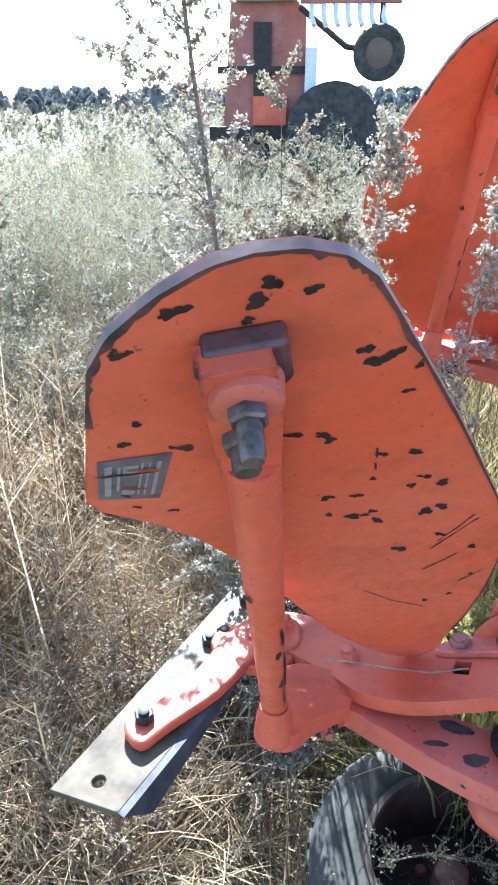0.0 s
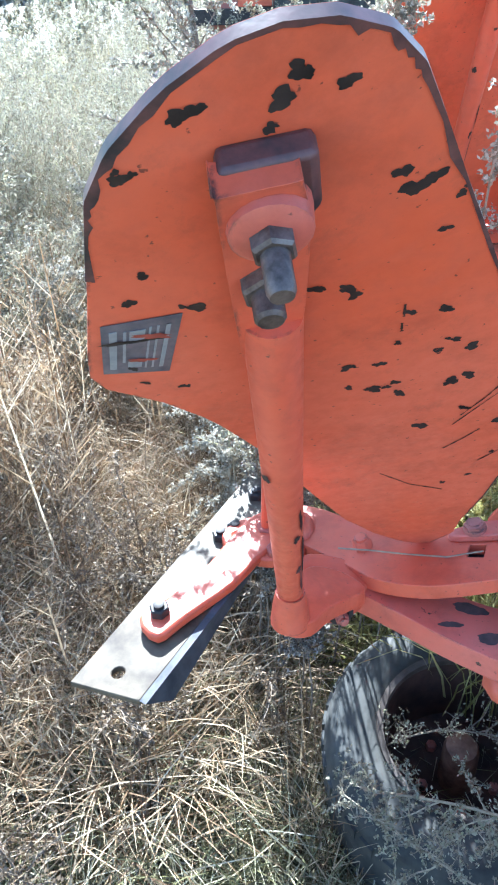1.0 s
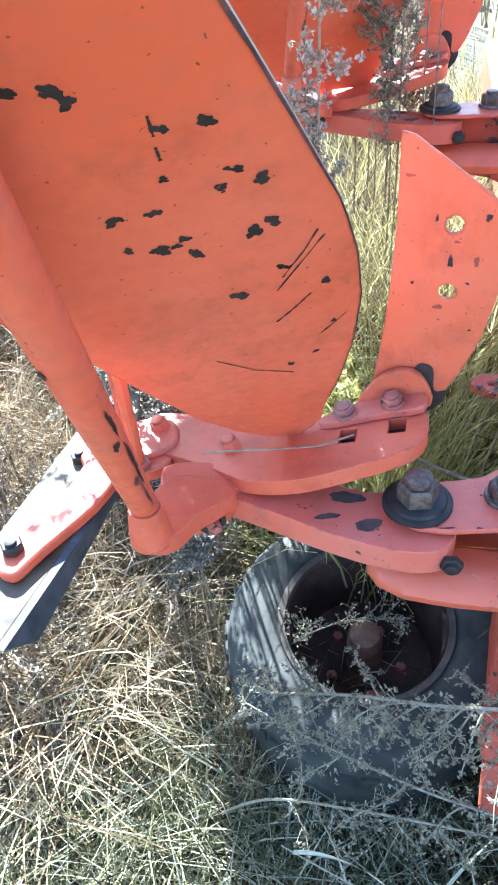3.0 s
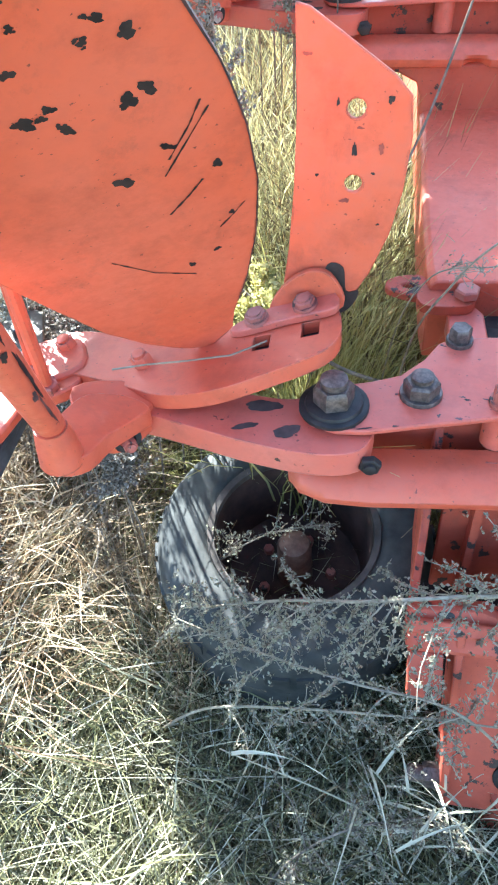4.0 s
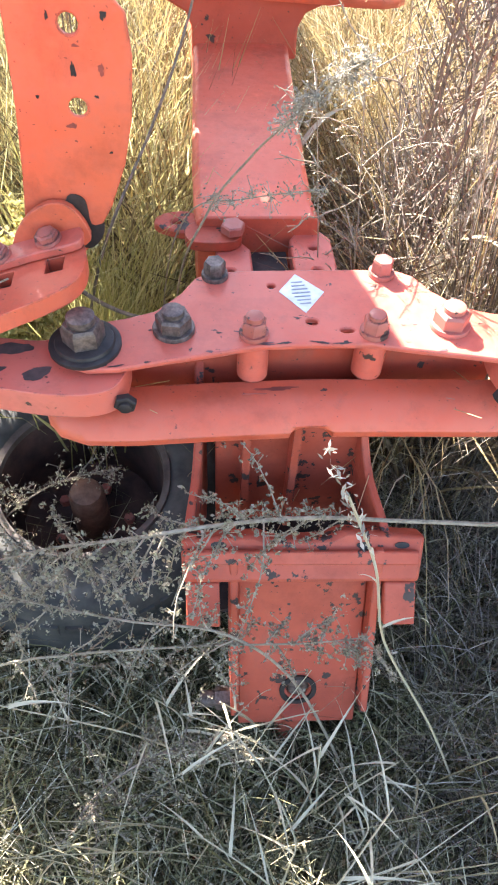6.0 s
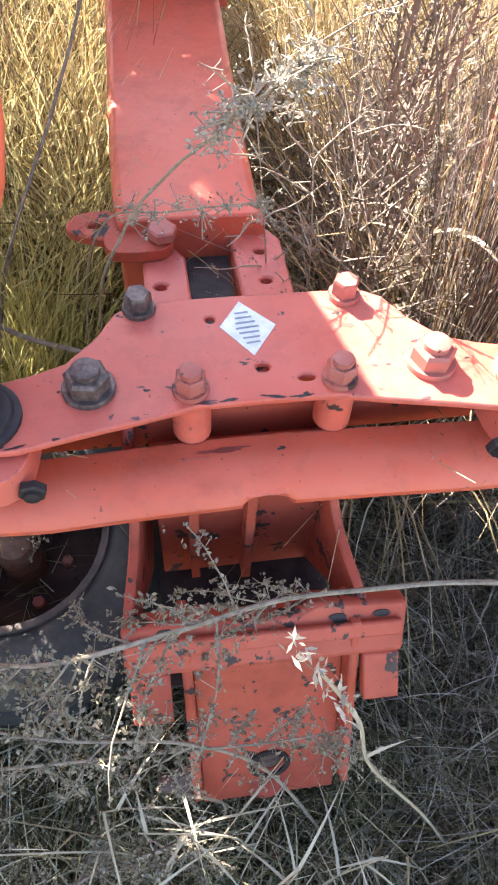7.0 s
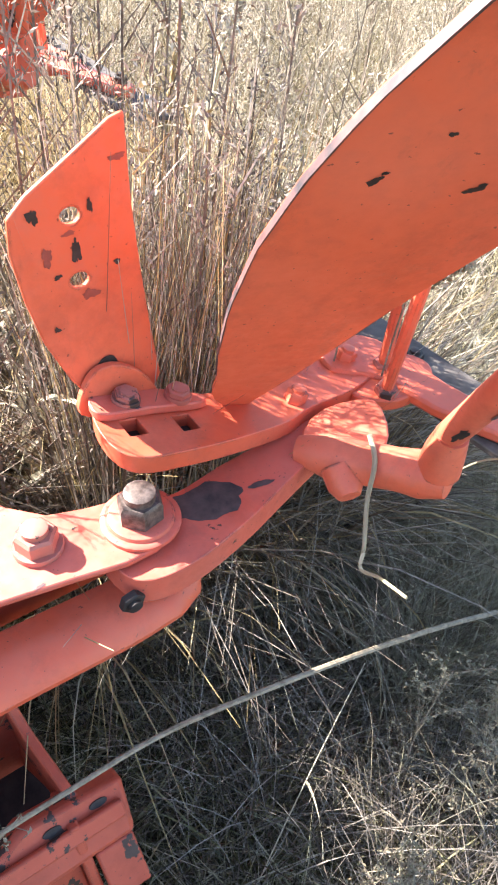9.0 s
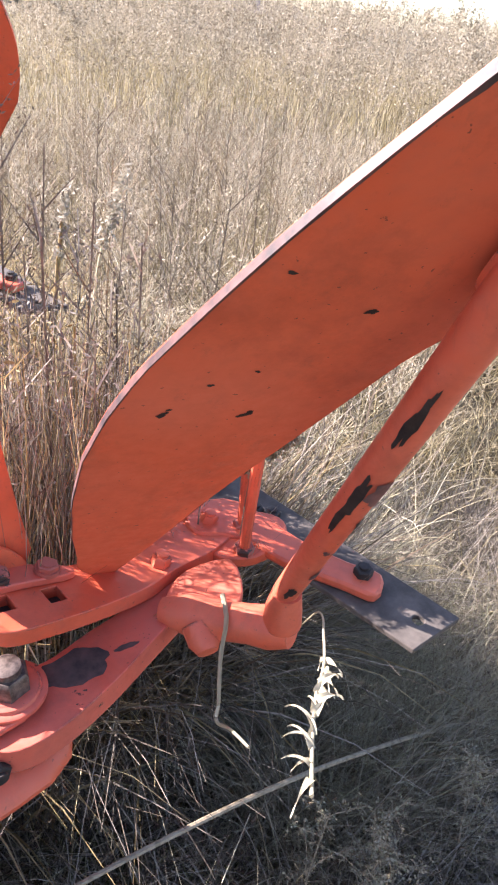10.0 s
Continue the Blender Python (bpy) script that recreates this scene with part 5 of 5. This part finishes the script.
    tagged(child_mesh("seed_fluff", mesh_np("seed_fluff", v, f, seed_mat), root), "knots of dry seed fluff", kind="stuff")
    return root


def stalk(label, pts, r0, r1, mat, leaves=(), tassel=None):
    """A bare stalk with a few curled ribbon leaves, and a seed tassel."""
    path = [PL @ p for p in curve(pts, 10)]
    root = rooted("dry_stalk", label, "stalk", path[0], "dry stalks round the plough")
    n = len(path)
    child_mesh("stem", link_mesh("stem", tube(path, [r0 + (r1 - r0) * i / (n - 1) for i in range(n)], 7), mat), root)
    for k, (t, ln, az, wd) in enumerate(leaves):
        p = path[int(t * (n - 1))]
        rows, dirv = [], Vector((math.cos(az) * 0.6, math.sin(az) * 0.6, 0.8))
        bm = bmesh.new()
        for s in range(9):
            w = wd * (1 - (s / 8) ** 2) + 0.0006
            sd = Vector((-math.sin(az + 0.3 * s), math.cos(az + 0.3 * s), 0.3)).normalized()
            rows.append([bm.verts.new(p - sd * w), bm.verts.new(p + Vector((0, 0, -w * 0.4))), bm.verts.new(p + sd * w)])
            dirv = (dirv + Vector((0, 0, -0.3))).normalized()
            p = p + dirv * ln / 8
        for a, b_ in zip(rows, rows[1:]):
            for j in (0, 1):
                bm.faces.new((a[j], a[j + 1], b_[j + 1], b_[j]))
        child_mesh("leaf", link_mesh("leaf", bm, mat), root)
    if tassel:
        ln, size, per = tassel
        d = (path[-1] - path[-3]).normalized()
        pts_ = [path[-1] + d * ln * (i / 24 - 0.5) for i in range(24)]
        v, f = flakes(pts_, size, per, size * 0.8, 0.3)
        tagged(child_mesh("seed_tassel", mesh_np("seed_tassel", v, f, FLUFF), root), "pale feathery seed tassel", kind="stuff")
    return root


spray_weed("grey dry weed leaning low across the tyre, full of seed knots", [(1.75, -0.40, -0.93), (1.4, -0.35, -0.72), (1.0, -0.315, -0.50), (0.70, -0.30, -0.345), (0.42, -0.265, -0.28), (0.29, -0.235, -0.30), (0.154, -0.24, -0.275), (0.0, -0.26, -0.225), (-0.15, -0.315, -0.15), (-0.30, -0.335, -0.15), (-0.45, -0.27, -0.28), (-0.62, -0.20, -0.45)], 0.0055, 0.002, 34, 0.20, 0.12, STEM, GREYWEED, 0.0034, 0.60, 6, (-0.2, -0.1, -0.7), 4)
spray_weed("grey dry weed spray hanging beside the tyre", [(0.1, -0.5, -0.85), (-0.02, -0.42, -0.55), (-0.15, -0.40, -0.36), (-0.32, -0.38, -0.33), (-0.5, -0.32, -0.36), (-0.66, -0.24, -0.42)], 0.003, 0.0012, 16, 0.14, 0.05, STEM, GREYWEED, 0.0032, 0.35, 5, (-0.2, 0, -0.1), 7)
spray_weed("thin grey weed standing in front of the wheel", [(-0.75, -0.05, -0.88), (-0.66, -0.02, -0.62), (-0.52, 0.02, -0.50), (-0.36, 0.02, -0.44)], 0.003, 0.001, 14, 0.14, 0.02, TWIG, GREYWEED, 0.003, 0.2, 3, (0, 0, 0.3), 9)
spray_weed("pale weed plume bending over the beam in sunlight", [(-0.26, 0.36, -0.8), (-0.23, 0.28, -0.2), (-0.165, 0.16, 0.08), (-0.106, 0.055, 0.234), (-0.07, -0.03, 0.325), (-0.03, -0.075, 0.39), (0.0, -0.12, 0.44)], 0.0025, 0.0008, 14, 0.018, 0.0, STEM, FLUFF, 0.0022, 0.66, 4, None, 12)
spray_weed("thin pale weed plume beside the beam", [(-0.30, 0.42, -0.8), (-0.26, 0.36, -0.25), (-0.2, 0.28, 0.0), (-0.1, 0.17, 0.1), (0.02, 0.1, 0.16)], 0.002, 0.0008, 8, 0.04, 0.0, STEM, GREYWEED, 0.0024, 0.6, 3, None, 13)
for k, (bx, by, tx, ty, tz) in enumerate(((-0.80, 0.52, -0.74, 0.36, 0.93), (-0.66, 0.50, -0.53, 0.34, 0.86), (-0.9, 0.55, -0.86, 0.42, 0.78))):
    spray_weed("tall pale seeding weed standing close behind the mouldboard", [(bx, by, -0.9), (bx + 0.02, by, -0.2), ((bx + tx) / 2, (by + ty) / 2, 0.35), (tx - 0.03, ty, tz - 0.15), (tx, ty, tz)], 0.004, 0.0012, 18, 0.085, 0.0, STEM, FLUFF if k < 2 else GREYWEED, 0.0046, 0.45, 9, (0.3, 0, 0.2), 20 + k)
spray_weed("very tall branching weed with a dark stem", [(-1.20, 0.55, -0.9), (-1.19, 0.52, 0.2), (-1.20, 0.5, 0.7), (-1.24, 0.5, 1.15), (-1.27, 0.5, 1.55)], 0.0075, 0.003, 46, 0.34, 0.04, TWIG, FLUFF, 0.0052, 0.35, 12, None, 31)
for k in range(16):
    x, y, h = random.uniform(-2.9, -1.25), random.uniform(0.4, 2.8), random.uniform(1.55, 2.05)
    h = min(h, 0.65 * float(sun_room(np.array(x * 0.89), np.array(y * 0.89))))
    spray_weed("bushy cream-coloured dry weed in the thicket", [(x, y, -0.92), (x + 0.05, y, -0.2), (x + random.uniform(-0.1, 0.1), y, h * 0.6 - 0.9), (x + random.uniform(-0.2, 0.2), y, h - 0.9)], 0.005, 0.0015, 34, 0.27, 0.02, TWIG if k % 3 == 0 else STEM, FLUFF if k % 2 else GREYWEED, 0.0058, 0.25, 11, None, 40 + k)
for k in range(14):
    x, y, h = random.uniform(-1.9, -0.95), random.uniform(-0.6, 0.6), random.uniform(0.5, 0.95)
    h = min(h, 0.04 + float(sun_room(np.array(x * 0.89), np.array(y * 0.89))))
    spray_weed("brown skeleton of a branching weed", [(x, y, -0.92), (x + 0.04, y, -0.6), (x + random.uniform(-0.1, 0.15), y, h * 0.5 - 0.9), (x + random.uniform(-0.2, 0.2), y + 0.05, h - 0.9)], 0.004, 0.0012, 18, 0.22, 0.0, TWIG, BROWNWEED, 0.005, 0.2, 3, None, 70 + k)

# seeding weeds added, mostly out of view, to shade frogs, lug and beam
PLI = PL.inverted()
for k, (x, y, z) in enumerate(((-0.72, 0.29, 1.18), (-0.82, 0.30, 1.22), (-0.90, 0.32, 1.22), (-0.95, 0.17, 1.23), (-0.76, 0.24, 1.12), (-0.66, 0.25, 1.16), (-0.62, 0.22, 1.11), (-0.96, 0.42, 1.36), (-1.04, 0.28, 1.36),
                              (-0.72, 1.36, 1.44), (-0.65, 1.30, 1.44), (-0.57, 1.18, 1.44), (-0.61, 1.24, 1.42), (-0.49, 1.02, 1.42), (-0.53, 1.10, 1.43), (-0.68, 1.27, 1.45), (-0.58, 1.06, 1.44), (-0.73, 1.41, 1.46), (-0.75, 1.31, 1.46), (-0.59, 1.52, 1.46), (-0.56, 1.46, 1.46), (-0.59, 1.52, 1.46), (-0.67, 1.39, 1.46), (-0.74, 1.27, 1.46),
                              (0.77, 0.10, 1.12), (0.72, 0.16, 1.12), (0.66, 0.20, 1.12))):
    spray_weed("dense grey-brown weed in seed, added between the bodies to block sun", [PLI @ Vector(p) for p in ((x - 0.02, y + 0.03, 0.0), (x + 0.01, y + 0.02, z * 0.45), (x, y, z - 0.13), (x + 0.01, y - 0.01, z))], 0.0028, 0.001, 44 if k < 6 else 30, 0.10, 0.0, TWIG, GREYTWIG if k % 3 else GREYWEED, 0.005, 0.47 if k < 6 else 0.74, 8, None, 400 + k)
# weeds added as sun blockers for the tyre flank
for k, (x, y, z) in enumerate(((-0.50, 0.36, 0.71), (-0.48, 0.29, 0.71), (-0.53, 0.22, 0.71))):
    spray_weed("leafy yellow-green weed added behind the tyre to shade its flank", [PLI @ Vector(p) for p in ((x - 0.02, y + 0.03, 0.0), (x + 0.01, y + 0.02, z * 0.45), (x, y, z - 0.1), (x + 0.01, y - 0.01, z))], 0.003, 0.001, 30, 0.13, 0.0, STEM, GREEN, 0.007, 0.6, 9, None, 450 + k)
# weeds added so their shadow falls on the ground before the tyre
for k, (x, y, z) in enumerate(((-0.97, 0.27, 0.70), (-0.90, 0.22, 0.68), (-0.87, 0.11, 0.66), (-0.79, 0.08, 0.64), (-0.74, 0.02, 0.60), (-0.93, 0.16, 0.68))):
    spray_weed("thin grey-brown weed added beside the tyre to shade the ground", [PLI @ Vector(p) for p in ((x - 0.02, y + 0.03, 0.0), (x + 0.01, y + 0.02, z * 0.45), (x, y, z - 0.1), (x + 0.01, y - 0.01, z))], 0.0026, 0.001, 26, 0.12, 0.0, TWIG, GREYTWIG, 0.0042, 0.6, 6, None, 480 + k)
r = scatter(30, 0.16, 0.62, 0.36, 0.74)
weeds("branching_stalks", "thin dark branching stalks with small buds", "weeds", TWIG, r, u(1.25, 1.55, len(r)), 30, 14, 0.0048, 0.2, 0.06)

stalk("bleached grass stalk with torn leaves, close to the bracket", [(0.36, -0.56, -0.92), (0.22, -0.52, -0.55), (0.10, -0.49, -0.28), (0.063, -0.48, -0.176), (0.03, -0.475, -0.02), (-0.005, -0.47, 0.08), (-0.027, -0.466, 0.136)], 0.0022, 0.0015, STRAWPALE, ((0.5, 0.09, 0.3, 0.0012), (0.64, 0.03, 2.6, 0.0016), (0.76, 0.028, 5.0, 0.0018), (0.86, 0.022, 1.3, 0.0018)), (0.16, 0.0055, 3))
stalk("white withered leaf stalk hanging by the share", [(0.95, -0.12, -0.25), (0.86, -0.22, -0.06), (0.769, -0.304, 0.094), (0.66, -0.39, 0.23), (0.552, -0.469, 0.342), (0.47, -0.53, 0.415), (0.408, -0.569, 0.461), (0.36, -0.605, 0.49), (0.324, -0.635, 0.508)], 0.0014, 0.0012, STRAWPALE, [(0.60 + 0.021 * k, 0.016 + 0.006 * (k % 3), 3.6 + 1.1 * (k % 2) + 0.3 * k, 0.0024) for k in range(18)])
stalk("limp white leaf hanging in a crook under the lug", [(0.70, -0.16, 0.06), (0.675, -0.20, 0.05), (0.64, -0.23, 0.02), (0.60, -0.275, -0.01), (0.585, -0.29, -0.033), (0.575, -0.33, 0.0), (0.553, -0.388, 0.046)], 0.004, 0.0018, STRAWPALE)
stalk("tall yellow straw stalk", [(0.93, 0.9, -0.9), (0.95, 0.9, -0.4), (0.99, 0.9, 0.1), (1.03, 0.9, 0.36)], 0.011, 0.004, STRAW, ((0.3, 0.35, 2.0, 0.006), (0.55, 0.3, 0.2, 0.006), (0.75, 0.25, 3.4, 0.005)), (0.17, 0.010, 9))
stalk("tall pale straw stalk with a drooping white tassel", [(1.05, 0.92, -0.9), (1.07, 0.92, -0.3), (1.13, 0.9, 0.2), (1.19, 0.9, 0.38)], 0.007, 0.003, STRAWPALE, ((0.3, 0.3, 1.2, 0.006), (0.6, 0.3, 4.0, 0.005)), (0.19, 0.011, 10))
for k, (x, y, h) in enumerate(((0.60, 0.40, 1.2), (0.625, 0.43, 1.12), (0.65, 0.41, 1.05), (0.585, 0.45, 1.26), (0.67, 0.46, 0.98))):
    stalk("yellow straw stalk with torn white leaves behind the upright plate", [PLI @ Vector(p) for p in ((x + 0.04, y, 0.0), (x + 0.02, y, h * 0.5), (x, y - 0.01, h * 0.8), (x - 0.01 + 0.02 * (k % 2), y - 0.02, h))], 0.0045, 0.0022, STRAW if k % 2 == 0 else STRAWPALE, [(0.45 + 0.1 * j, random.uniform(0.05, 0.13), random.uniform(0, 6.28), random.uniform(0.003, 0.006)) for j in range(5)])
stalk("pale cattail-like seed spike among the tall grass", [(0.34, 0.45, -0.85), (0.36, 0.43, -0.3), (0.372, 0.41, 0.0)], 0.003, 0.002, STRAWPALE, ((0.5, 0.2, 0.3, 0.004),), (0.10, 0.007, 30))
for k in range(10):
    x, y = random.uniform(0.15, 0.75), random.uniform(0.3, 1.0)
    h = random.uniform(0.55, 0.95)
    stalk("dry grass stem with long curling leaves", [(x, y, -0.9), (x + 0.03, y, h * 0.5 - 0.9), (x + random.uniform(-0.1, 0.15), y - 0.05, h - 0.9)], 0.0035, 0.0015, STRAW if k % 2 else STRAWPALE, [(t, random.uniform(0.2, 0.4), random.uniform(0, 6.28), random.uniform(0.004, 0.007)) for t in (0.35, 0.5, 0.65, 0.8, 0.95)])
for k in range(18):
    if k < 6:
        x, y, h = random.uniform(-0.98, -0.74), random.uniform(0.42, 0.75), random.uniform(1.3, 1.6)
    else:
        x, y, h = random.uniform(-1.16, -0.98), random.uniform(0.42, 0.7), random.uniform(1.45, 1.7)
    spray_weed("dry grey weed in the gap behind the bodies", [(x, y, -0.9), (x + 0.02, y, -0.4), (x + 0.03, y - 0.04, h * 0.5 - 0.9), (x + random.uniform(-0.05, 0.08), y - 0.06, h - 0.9)], 0.0024, 0.001, 28, 0.12, 0.0, TWIG, GREYWEED, 0.0042, 0.9, 6, None, 90 + k)
# added weeds whose heads keep the sun off the beam
for k in range(3):
    x, y, h = -0.56 + 0.04 * (k % 4), 1.2 + 0.16 * k, 1.55 + 0.05 * (k % 5)
    spray_weed("tall brown weed in seed, added beside the beam to shade it", [(x, y, -0.9), (x + 0.02, y, -0.3), (x + 0.03, y - 0.02, 0.2), (x - 0.03 + 0.02 * (k % 3), y - 0.03, h - 0.9)], 0.003, 0.0012, 26, 0.12, 0.0, TWIG, GREYWEED, 0.0046, 0.66, 8, None, 160 + k)
for k in range(12):
    x, y = random.uniform(-0.35, 0.28), random.uniform(-0.8, -0.45)
    h = random.uniform(0.3, 0.6)
    stalk("bent pale grass stem in front of the bracket", [(x, y, -0.9), (x + 0.03, y + 0.03, h * 0.5 - 0.9), (x + random.uniform(-0.25, 0.25), y + random.uniform(-0.05, 0.15), h - 0.9)], 0.0022, 0.001, STRAWPALE, [(t, random.uniform(0.12, 0.28), random.uniform(0, 6.28), random.uniform(0.0011, 0.0024)) for t in (0.4, 0.6, 0.8, 0.97)])
spray_weed("grey seeding weed leaning over the bracket channel", [(-0.75, -0.30, -0.85), (-0.6, -0.34, -0.6), (-0.42, -0.38, -0.46), (-0.2, -0.40, -0.40), (-0.02, -0.41, -0.385), (0.09, -0.41, -0.37)], 0.003, 0.001, 22, 0.12, 0.05, STEM, GREYWEED, 0.003, 0.25, 6, (0.3, 0, 0), 131)
spray_weed("grey seeding weed low in front of the tyre", [(-0.5, -0.62, -0.92), (-0.42, -0.56, -0.75), (-0.30, -0.52, -0.62), (-0.15, -0.5, -0.56)], 0.003, 0.001, 20, 0.13, 0.03, TWIG, GREYWEED, 0.003, 0.2, 6, (0.2, 0, 0), 132)
for k, (x, y, dx, h) in enumerate(((0.62, -0.60, -0.1, 0.42), (0.80, -0.55, 0.08, 0.46), (0.46, -0.62, 0.12, 0.36), (0.98, -0.48, -0.1, 0.5), (0.72, -0.42, 0.1, 0.48), (1.15, -0.55, 0.05, 0.42))):
    spray_weed("thin grey weed in seed among dead grass", [(x, y, -0.92), (x + 0.3 * dx, y, -0.75), (x + 0.6 * dx, y + 0.02, h * 0.6 - 0.9), (x + dx, y + 0.03, h - 0.9)], 0.0026, 0.001, 14, 0.12, 0.03, STEM, GREYWEED, 0.0032, 0.25, 4, None, 170 + k)
for k, (x, y, h) in enumerate(((0.12, 0.31, 1.22), (0.19, 0.36, 1.3), (0.05, 0.33, 1.15))):
    spray_weed("bare twiggy weed rising beside the plate", [(x, y, -0.9), (x - 0.01, y, -0.4), (x + 0.02, y - 0.02, h * 0.6 - 0.9), (x - 0.03, y - 0.03, h - 0.9)], 0.0022, 0.0008, 12, 0.2, 0.03, STEM, FIELD, 0.002, 0.62, 1, None, 140 + k)
for k in range(26):
    x, y = random.uniform(-0.35, 0.34), random.uniform(-0.85, -0.42)
    dx, dy, h = random.uniform(-0.5, 0.5), random.uniform(-0.1, 0.2), random.uniform(0.25, 0.6)
    stalk("long thin straw slanting across the grass", [(x, y, -0.92), (x + dx * 0.4, y + dy * 0.4, h * 0.6 - 0.92), (x + dx, y + dy, h - 0.92 - 0.1 * abs(dx))], 0.0016, 0.0008, FIELD if k % 3 else STRAWPALE, [(0.6, random.uniform(0.08, 0.2), random.uniform(0, 6.28), 0.0014)])
stalk("thin dark twig arching beside the beam", [(-0.50, 0.32, -0.6), (-0.40, 0.40, -0.2), (-0.27, 0.52, 0.05), (-0.2, 0.58, 0.2), (-0.13, 0.62, 0.42)], 0.0035, 0.002, TWIG)
stalk("olive dead stem lying behind the leg", [(-0.60, 0.35, -0.05), (-0.4, 0.28, -0.2), (-0.25, 0.22, -0.22), (-0.12, 0.2, -0.25)], 0.005, 0.003, TWIG)

# ---------------------------------------------------------------- far things
mach = rooted("farm_machine", "old red farm machine with a small wheel and a tined bar", "machine", (-6.02, 9.07, 0.0))
mt = Matrix.Translation((-6.02, 9.07, -0.99)) @ Matrix.Rotation(radians(28), 4, "Z") @ Matrix.Scale(1.6, 4)


def mpart(name, bm, material, label=""):
    bm.transform(mt)
    return child_mesh(name, link_mesh(name, bm, material), mach, label)


mpart("body", prism([(-0.40, 0.3), (0.34, 0.3), (0.38, 1.2), (0.36, 2.35), (0.25, 2.5), (-0.30, 2.45), (-0.38, 1.4)], lambda a, b_, h: (a, -0.1 - h, b_), 0.7), MACHINE, "red sheet-metal body, haze put into its dull colour")
mpart("frame_rail", grid_box(-0.5, 0.95, -0.2, -0.1, 1.35, 1.47), DARK)
mpart("upright", grid_box(0.36, 0.46, -0.25, -0.1, 1.2, 2.1), LABELW, "pale painted upright")
mpart("hood", prism([(-0.25, 2.45), (0.25, 2.45), (0.2, 2.75), (-0.2, 2.75)], lambda a, b_, h: (a, -0.2 - h, b_), 0.5), TREES, "dark green hood")
mpart("drum", lathe([(0.1, -0.25), (0.42, -0.25), (0.42, 0.25), (0.1, 0.25)], 24, (0.62, -0.2, 1.42), (0, 1, 0)), RUBBER, "dark rubber wheel")
mpart("lower_drum", lathe([(0.1, -0.2), (0.5, -0.2), (0.5, 0.2), (0.1, 0.2)], 24, (0.2, -0.3, 0.75), (0.2, 1, 0)), RUBBER)
mpart("small_tyre", lathe([(0.12, -0.05), (0.2, -0.06), (0.22, -0.03), (0.22, 0.03), (0.2, 0.06), (0.12, 0.05)], 24, (0.98, -0.35, 2.05), (0.1, 1, 0.1), None, True), RUBBER, "small black tyre")
mpart("small_rim", lathe([(0.03, -0.04), (0.125, -0.03), (0.125, 0.03), (0.03, 0.04)], 20, (0.98, -0.35, 2.05), (0.1, 1, 0.1)), NUTM)
mpart("tine_bar", grid_box(0.3, 1.15, -0.3, -0.22, 2.42, 2.6), MACHINE)
for k in range(7):
    mpart("tine", tube([(0.4 + 0.1 * k, -0.26, 2.44), (0.4 + 0.1 * k, -0.3, 2.32), (0.42 + 0.1 * k, -0.36, 2.25)], 0.022, 8), LABELW)
mpart("bar_arm", tube([(1.0, -0.26, 2.45), (0.99, -0.3, 2.25), (0.98, -0.33, 2.1)], 0.025, 8), DARK)

mpart("side_panel", grid_box(-0.1, 0.06, -0.13, -0.1, 0.9, 2.3), DARK, "dark open side panel")
mpart("cross_bar", grid_box(-0.42, 0.38, -0.15, -0.09, 1.9, 1.96), DARK)
# flat orange plate painted in for a bright reflection on the body
mpart("reflection_patch", grid_box(-0.1, 0.2, -0.16, -0.1, 1.48, 1.72), ORANGE, "bright orange reflection on the body, put on as a flat patch")
mpart("stay", tube([(0.3, -0.2, 2.4), (0.7, -0.3, 2.1), (0.98, -0.35, 2.05)], 0.025, 8), DARK)
shed = rooted("shed", "low dark shed at the edge of the field", "shed", (30.0, 40.0, 0.0))
child_mesh("wall", link_mesh("wall", grid_box(26.5, 33.5, 38.5, 41.5, 0, 2.1), DARK), shed)
child_mesh("roof", link_mesh("roof", prism([(37.9, 2.1), (42.1, 2.1), (40.0, 2.9)], lambda a, b_, h: (26.2 - h, a, b_), 7.6), NUTM), shed)


def treeline():
    """Hedge trees along the horizon: thin trunks and ragged crowns of leaf clumps."""
    V = []
    for k in range(640):
        az = radians(rng.uniform(-75, 75))
        d = rng.uniform(95, 150)
        x, y, h = math.sin(az) * d, math.cos(az) * d, rng.uniform(1.6, 3.4)
        m = 120
        t = rng.random(m)
        rad = h * 0.42 * np.sqrt(np.clip(1 - (2 * t - 0.9) ** 2, 0.05, 1)) * rng.uniform(0.3, 1.0, m)
        a = rng.uniform(0, 2 * np.pi, m)
        c0 = np.stack([x + rad * np.cos(a), y + rad * np.sin(a), h * (0.15 + 0.85 * t)], -1)
        e1, e2 = rng.standard_normal((m, 3)), rng.standard_normal((m, 3))
        e1 /= np.linalg.norm(e1, axis=1, keepdims=True)
        e2 -= (e1 * e2).sum(1, keepdims=True) * e1
        e2 /= np.linalg.norm(e2, axis=1, keepdims=True)
        s = rng.uniform(0.25, 0.6, m)[:, None]
        V.append(np.stack([c0 - e1 * s, c0 - e2 * s, c0 + e1 * s, c0 + e2 * s], 1).reshape(-1, 3))
        V.append(np.array([[x - 0.12, y, 0], [x + 0.12, y, 0], [x + 0.06, y, h * 0.6], [x - 0.06, y, h * 0.6]]))
    V = np.concatenate(V)
    tagged(new("distant_trees", mesh_np("distant_trees", V, np.arange(len(V)).reshape(-1, 4), TREES)), "dark row of far trees on the horizon, haze put into their grey", "trees", kind="stuff")


treeline()
